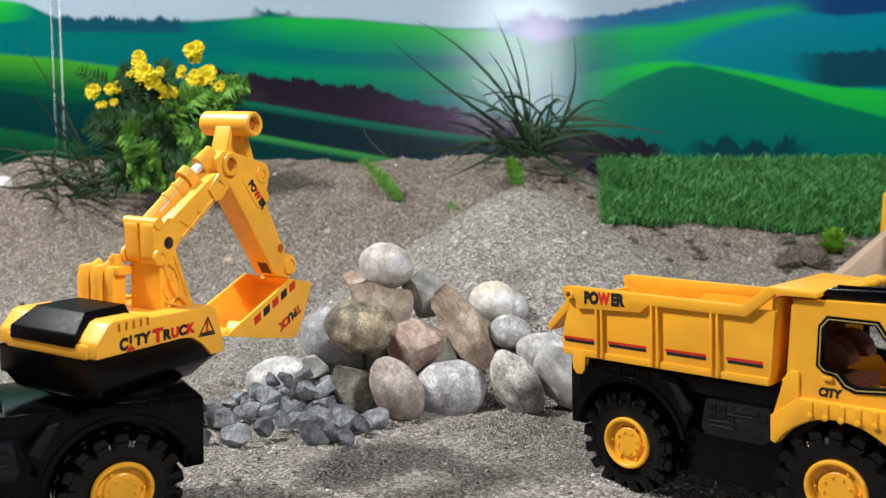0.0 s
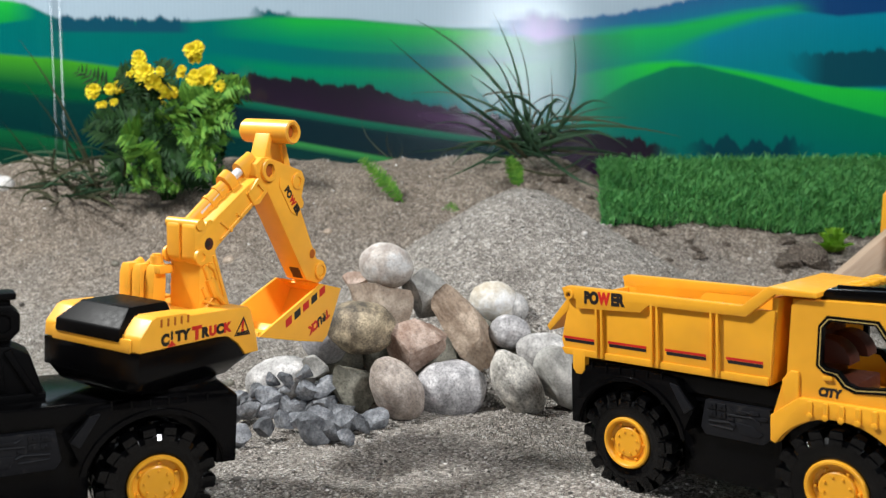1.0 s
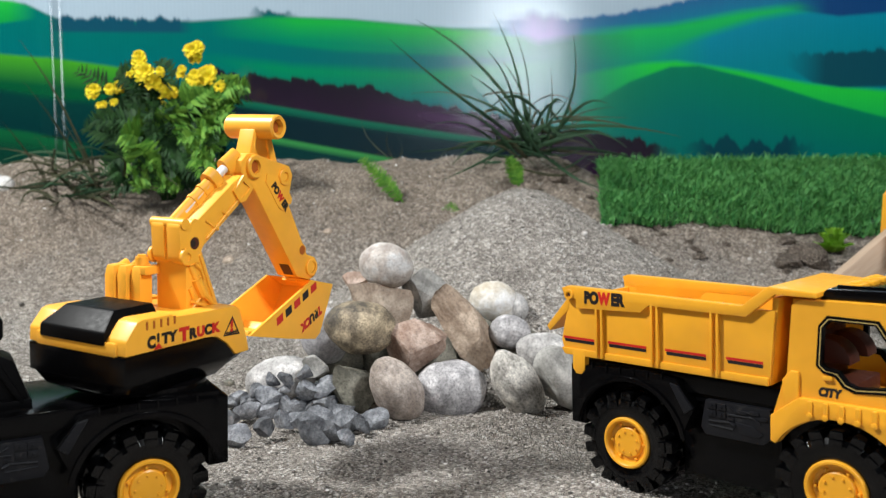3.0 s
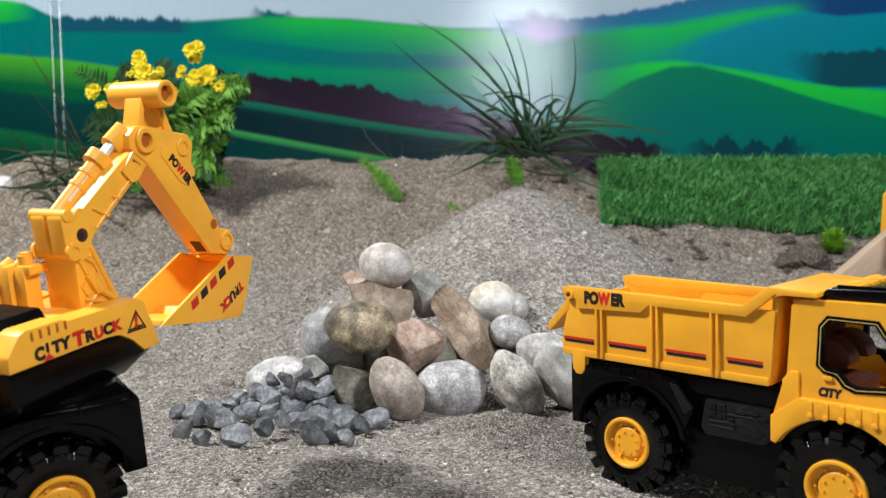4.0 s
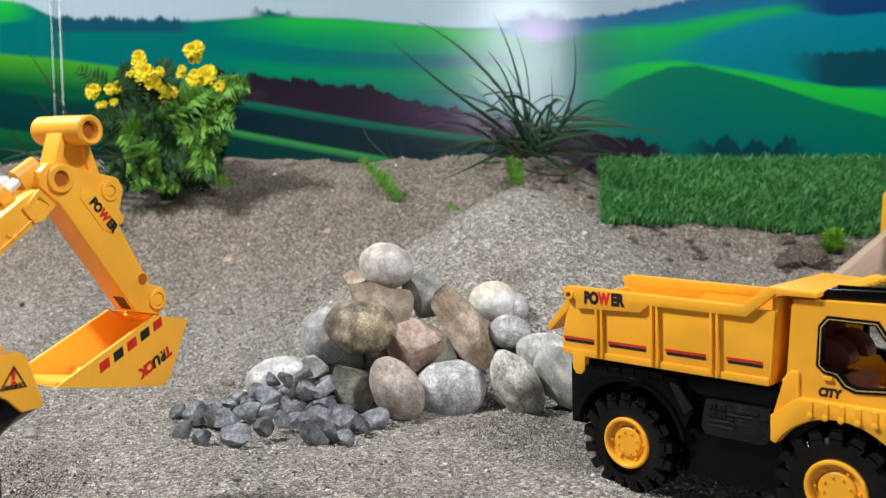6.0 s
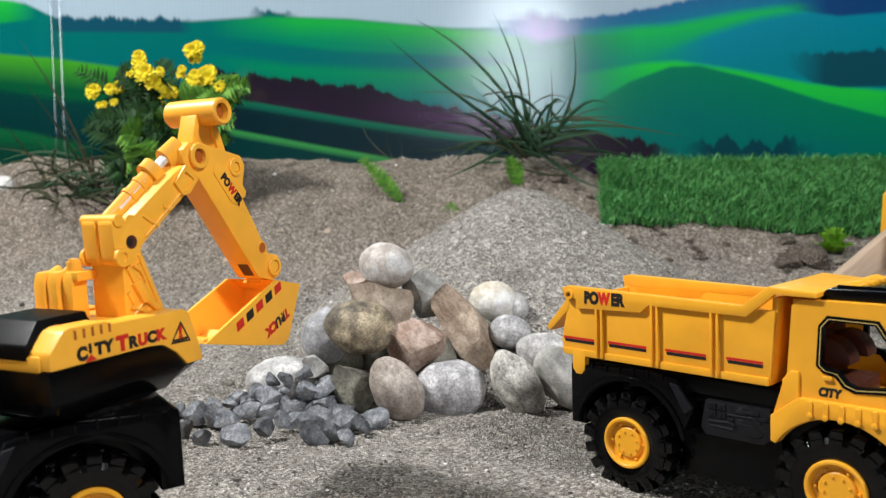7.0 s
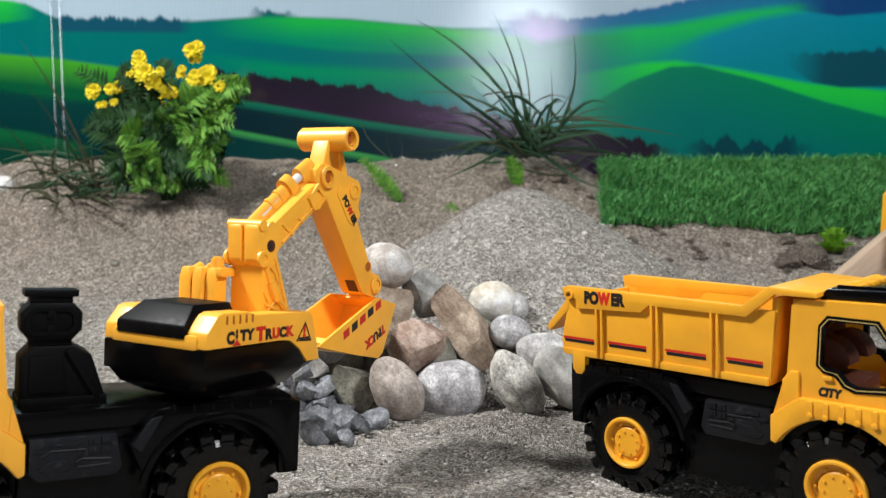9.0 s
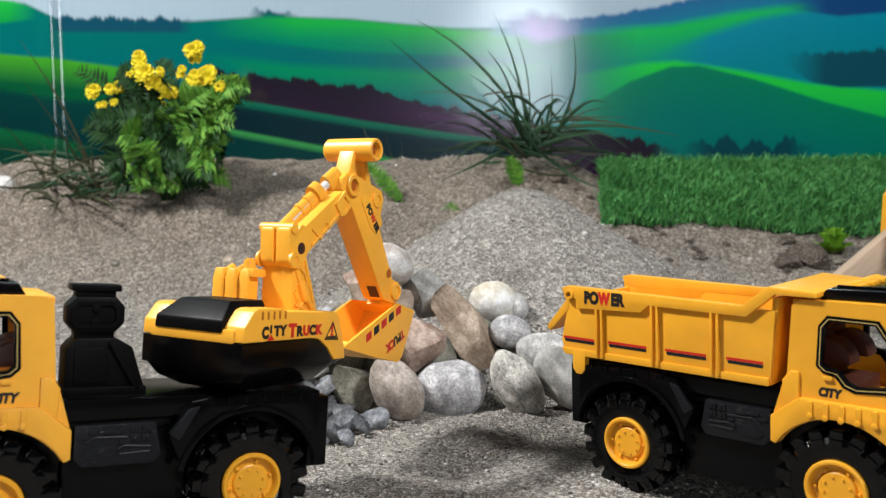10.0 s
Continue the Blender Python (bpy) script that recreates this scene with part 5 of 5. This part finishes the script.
def plank():
    a, b = spot(1502, 499, 0.665), spot(1586, 428, 0.665)
    p, q = a + (b - a) * ((0.018 - a.z) / (b.z - a.z)), a + (b - a) * 2.6
    run = q - p
    tilt = math.degrees(math.atan2(run.z, run.x))
    ob = part("plank", box(0, run.length, -0.006, 0.006, -0.0118, 0.0118, 0.0015), WOOD, unit=1, m=pose(*p, 0, -tilt, 0))
    tagged(ob, "pale wooden slat leaning behind the toy truck", "wood slat")
    c = spot(1620, 372, 0.66)
    scoop = part("toy_scoop", join(prism([(-0.018, -0.03), (0.05, -0.03), (0.06, 0.03), (-0.004, 0.03), (-0.017, 0.012)], -0.02, 0.02, 0.004), box(0.02, 0.05, -0.008, 0.008, -0.07, -0.02, 0.002)), AMBER, unit=1, m=Matrix.Translation(c))
    tagged(scoop, "orange-yellow plastic toy scoop resting on the slat", "toy scoop")


flower_bush()
tuft("sprawling tuft of dry dark-green grass blades on the bank", (945, 322), (
    (688, 68, 0.007, 0.02), (735, 35, 0.007, 0.012), (872, 20, 0.006, 0.0), (1015, 64, 0.006, 0.0), (727, 166, 0.006, 0.02), (724, 270, 0.006, 0.02), (782, 320, 0.007, 0.03), (1205, 243, 0.008, 0.03),
    (1072, 336, 0.007, 0.02), (1110, 262, 0.009, 0.03), (862, 90, 0.006, 0.01), (905, 40, 0.004, 0.0), (830, 132, 0.006, 0.015), (1052, 178, 0.007, 0.02), (1002, 186, 0.009, 0.02), (800, 292, 0.012, 0.03),
    (1075, 300, 0.008, 0.03), (975, 120, 0.004, 0.0), (1020, 150, 0.004, 0.01), (850, 230, 0.01, 0.02), (868, 272, 0.016, 0.015), (1000, 262, 0.012, 0.02), (905, 200, 0.01, 0.0), (960, 210, 0.01, 0.0), (780, 200, 0.006, 0.02),
    (880, 170, 0.008, 0.01), (1060, 235, 0.008, 0.02), (930, 250, 0.012, 0.0), (840, 320, 0.007, 0.02), (1150, 290, 0.006, 0.03), (915, 150, 0.006, 0.0), (985, 230, 0.01, 0.01), (890, 110, 0.005, 0.01)), 0.92, (DRY, DRY_BROWN), 31, 0.02, 48, 0.045)
tuft("tangle of dry dark weeds beside the flowering plant", (150, 330), (
    (34, 70, 0.008, 0.0), (42, 145, 0.007, 0.0), (0, 212, 0.006, 0.02), (-10, 290, 0.006, 0.02), (32, 378, 0.007, 0.03), (242, 380, 0.009, 0.03), (85, 375, 0.006, 0.03), (210, 376, 0.007, 0.03), (180, 150, 0.004, 0.0),
    (60, 240, 0.004, 0.01), (100, 200, 0.005, 0.0), (230, 230, 0.004, 0.0), (20, 260, 0.004, 0.01), (130, 230, 0.006, 0.0), (200, 270, 0.006, 0.01), (60, 330, 0.005, 0.02), (120, 372, 0.006, 0.02), (300, 310, 0.004, 0.01), (160, 260, 0.009, 0.0), (90, 290, 0.007, 0.01)), 0.93, (DRY_BROWN, DRY), 33, 0.04, 95)
tuft("thin dry stalks standing on the bank", (697, 285), ((688, 230, 0.003, 0), (640, 200, 0.002, 0.002), (702, 240, 0.002, 0)), 0.97, (DRY_BROWN, DRY), 35, 0.003)
sprig(640, 283, 712, 360, 0.90, "green fern sprig lying on the bank", FERN, 41)
sprig(790, 368, 812, 374, 0.78, "tiny green sprig on the sand heap", FERN, 43, 2)
sprig(905, 285, 918, 330, 0.90, "green leaf sprig under the dry grass", FERN, 42)
turf()
succulent()
clods()
plank()


# ---- the unseen room added round the set ----
def room():
    for name, m, w, h in (("wall_north", pose(0, 1.9, 1.1, 90, 0, 0), 4.4, 2.8),  ("wall_west", pose(-2.2, 0, 1.1, 0, 90, 0), 2.8, 3.8), ("wall_east", pose(2.2, 0, 1.1, 0, -90, 0), 2.8, 3.8),
                          ("ceiling", pose(0, 0, 2.5, 0, 0, 0), 4.4, 3.8), ("floor", pose(0, 0, -0.32, 0, 0, 0), 4.4, 3.8)):
        ob = part(name, box(-w / 2, w / 2, -h / 2, h / 2, -0.02, 0.02, 0), WALL_PAINT, unit=1, smooth=False, m=m)
        tagged(ob, "unseen dark painted room " + ("ceiling" if name == "ceiling" else "floor" if name == "floor" else "wall"), "room", kind="structure")
    opening = [(0.07, 0.4), (0.57, 0.4), (0.57, 1.05), (0.07, 1.05)]
    south = part("wall_south", plate([(-2.2, -0.3), (2.2, -0.3), (2.2, 2.5), (-2.2, 2.5)], [opening], -1.94, -1.86), WALL_PAINT, unit=1, smooth=False)
    tagged(south, "unseen dark painted room wall with a window", "room", kind="structure")
    rim = [(0.03, 0.36), (0.61, 0.36), (0.61, 1.09), (0.03, 1.09)]
    tagged(part("window_1", plate(rim, [opening], -1.858, -1.84), WALL_PAINT, unit=1, smooth=False), "plain painted window frame in the room wall", "window", kind="structure")
    top = part("table", box(-1.65, 1.65, -0.62, 1.32, -0.3, -0.02, 0.005), WOOD, unit=1, smooth=False)
    tagged(top, "plain wooden table bed under the sand", "table", kind="structure")


room()
truck = dump_truck()
truck.matrix_basis = pose(0.1169, 0.4368, -0.0009, 0, 0, -44.95) @ pose(0, 0, 0, 0, -1.68, 0) @ pose(0, 0, 0, 0.85, 0, 0)
digger, digger_wheels = excavator()

# seconds, x, y, z, heading, nose up, lean
DRIVE = (
    (0, -0.1558, 0.3751, 0.0004, 213.53, 0.18, -2.56),
    (0.15, -0.1556, 0.3752, 0.0004, 213.51, 0.21, -2.55),
    (0.3, -0.1527, 0.3772, 0.0002, 213.34, 0.63, -2.38),
    (0.4, -0.1471, 0.3811, -0.0001, 213.01, 1.45, -2.05),
    (0.5, -0.1439, 0.3833, -0.0004, 212.81, 1.93, -1.86),
    (1, -0.1448, 0.3855, -0.0001, 212.74, 2.21, -2.50),
    (2, -0.1448, 0.3855, -0.0001, 212.74, 2.21, -2.50),
    (2.5, -0.1443, 0.3851, -0.0006, 212.74, 1.77, -2.25),
    (2.7, -0.1443, 0.3851, -0.0006, 212.74, 1.77, -2.25),
    (3.8, -0.1640, 0.3533, 0.0036, 214.74, -5.93, -3.23),
    (4, -0.1704, 0.3518, 0.0044, 215.83, -6.27, -3.81),
    (4.5, -0.1796, 0.3333, 0.0042, 214.31, -7.16, -2.66),
    (5, -0.1879, 0.2841, -0.0051, 210.87, -2.24, -1.14),
    (5.5, -0.2236, 0.2890, -0.0073, 210.92, 0.37, -0.42),
    (5.7, -0.2197, 0.2896, -0.0076, 210.94, 0.66, -0.38),
    (6.8, -0.1578, 0.3341, 0.0019, 212.87, -2.88, 0.16),
    (7, -0.1500, 0.3353, 0.0021, 213.14, -2.28, 1.08),
    (7.5, -0.1399, 0.3430, 0.0024, 213.27, -0.69, 2.17),
    (8, -0.1308, 0.3515, 0.0021, 212.75, 0.64, 2.62),
    (8.5, -0.1221, 0.3585, 0.0017, 212.46, 2.17, 2.58),
    (9, -0.1121, 0.3662, 0.0002, 211.60, 4.10, 1.94),
    (9.5, -0.1069, 0.3710, -0.0007, 211.73, 5.15, 2.06),
    (10, -0.1021, 0.3790, -0.0015, 211.75, 5.61, 3.52),
)


def motions():
    """The excavator backs off, swings towards the viewer and drives in again, its wheels rolling."""
    rows, rolled, last = [], [], None
    turn = 0.0
    for t, x, y, z, head, up, lean in DRIVE:
        rows.append((t, pose(x, y, z, 0, 0, head) @ pose(0, 0, 0, 0, -up, 0) @ pose(0, 0, 0, lean, 0, 0)))
        if last:
            a = radians(head)
            turn += math.degrees(((x - last[0]) * math.cos(a) + (y - last[1]) * math.sin(a)) / 0.026)
        rolled.append((t, turn))
        last = (x, y)
    walk(digger, rows)
    for w in digger_wheels:
        at = w.matrix_basis.translation.copy()
        walk(w, [(t, pose(*at, 0, a, 0)) for t, a in rolled])


motions()
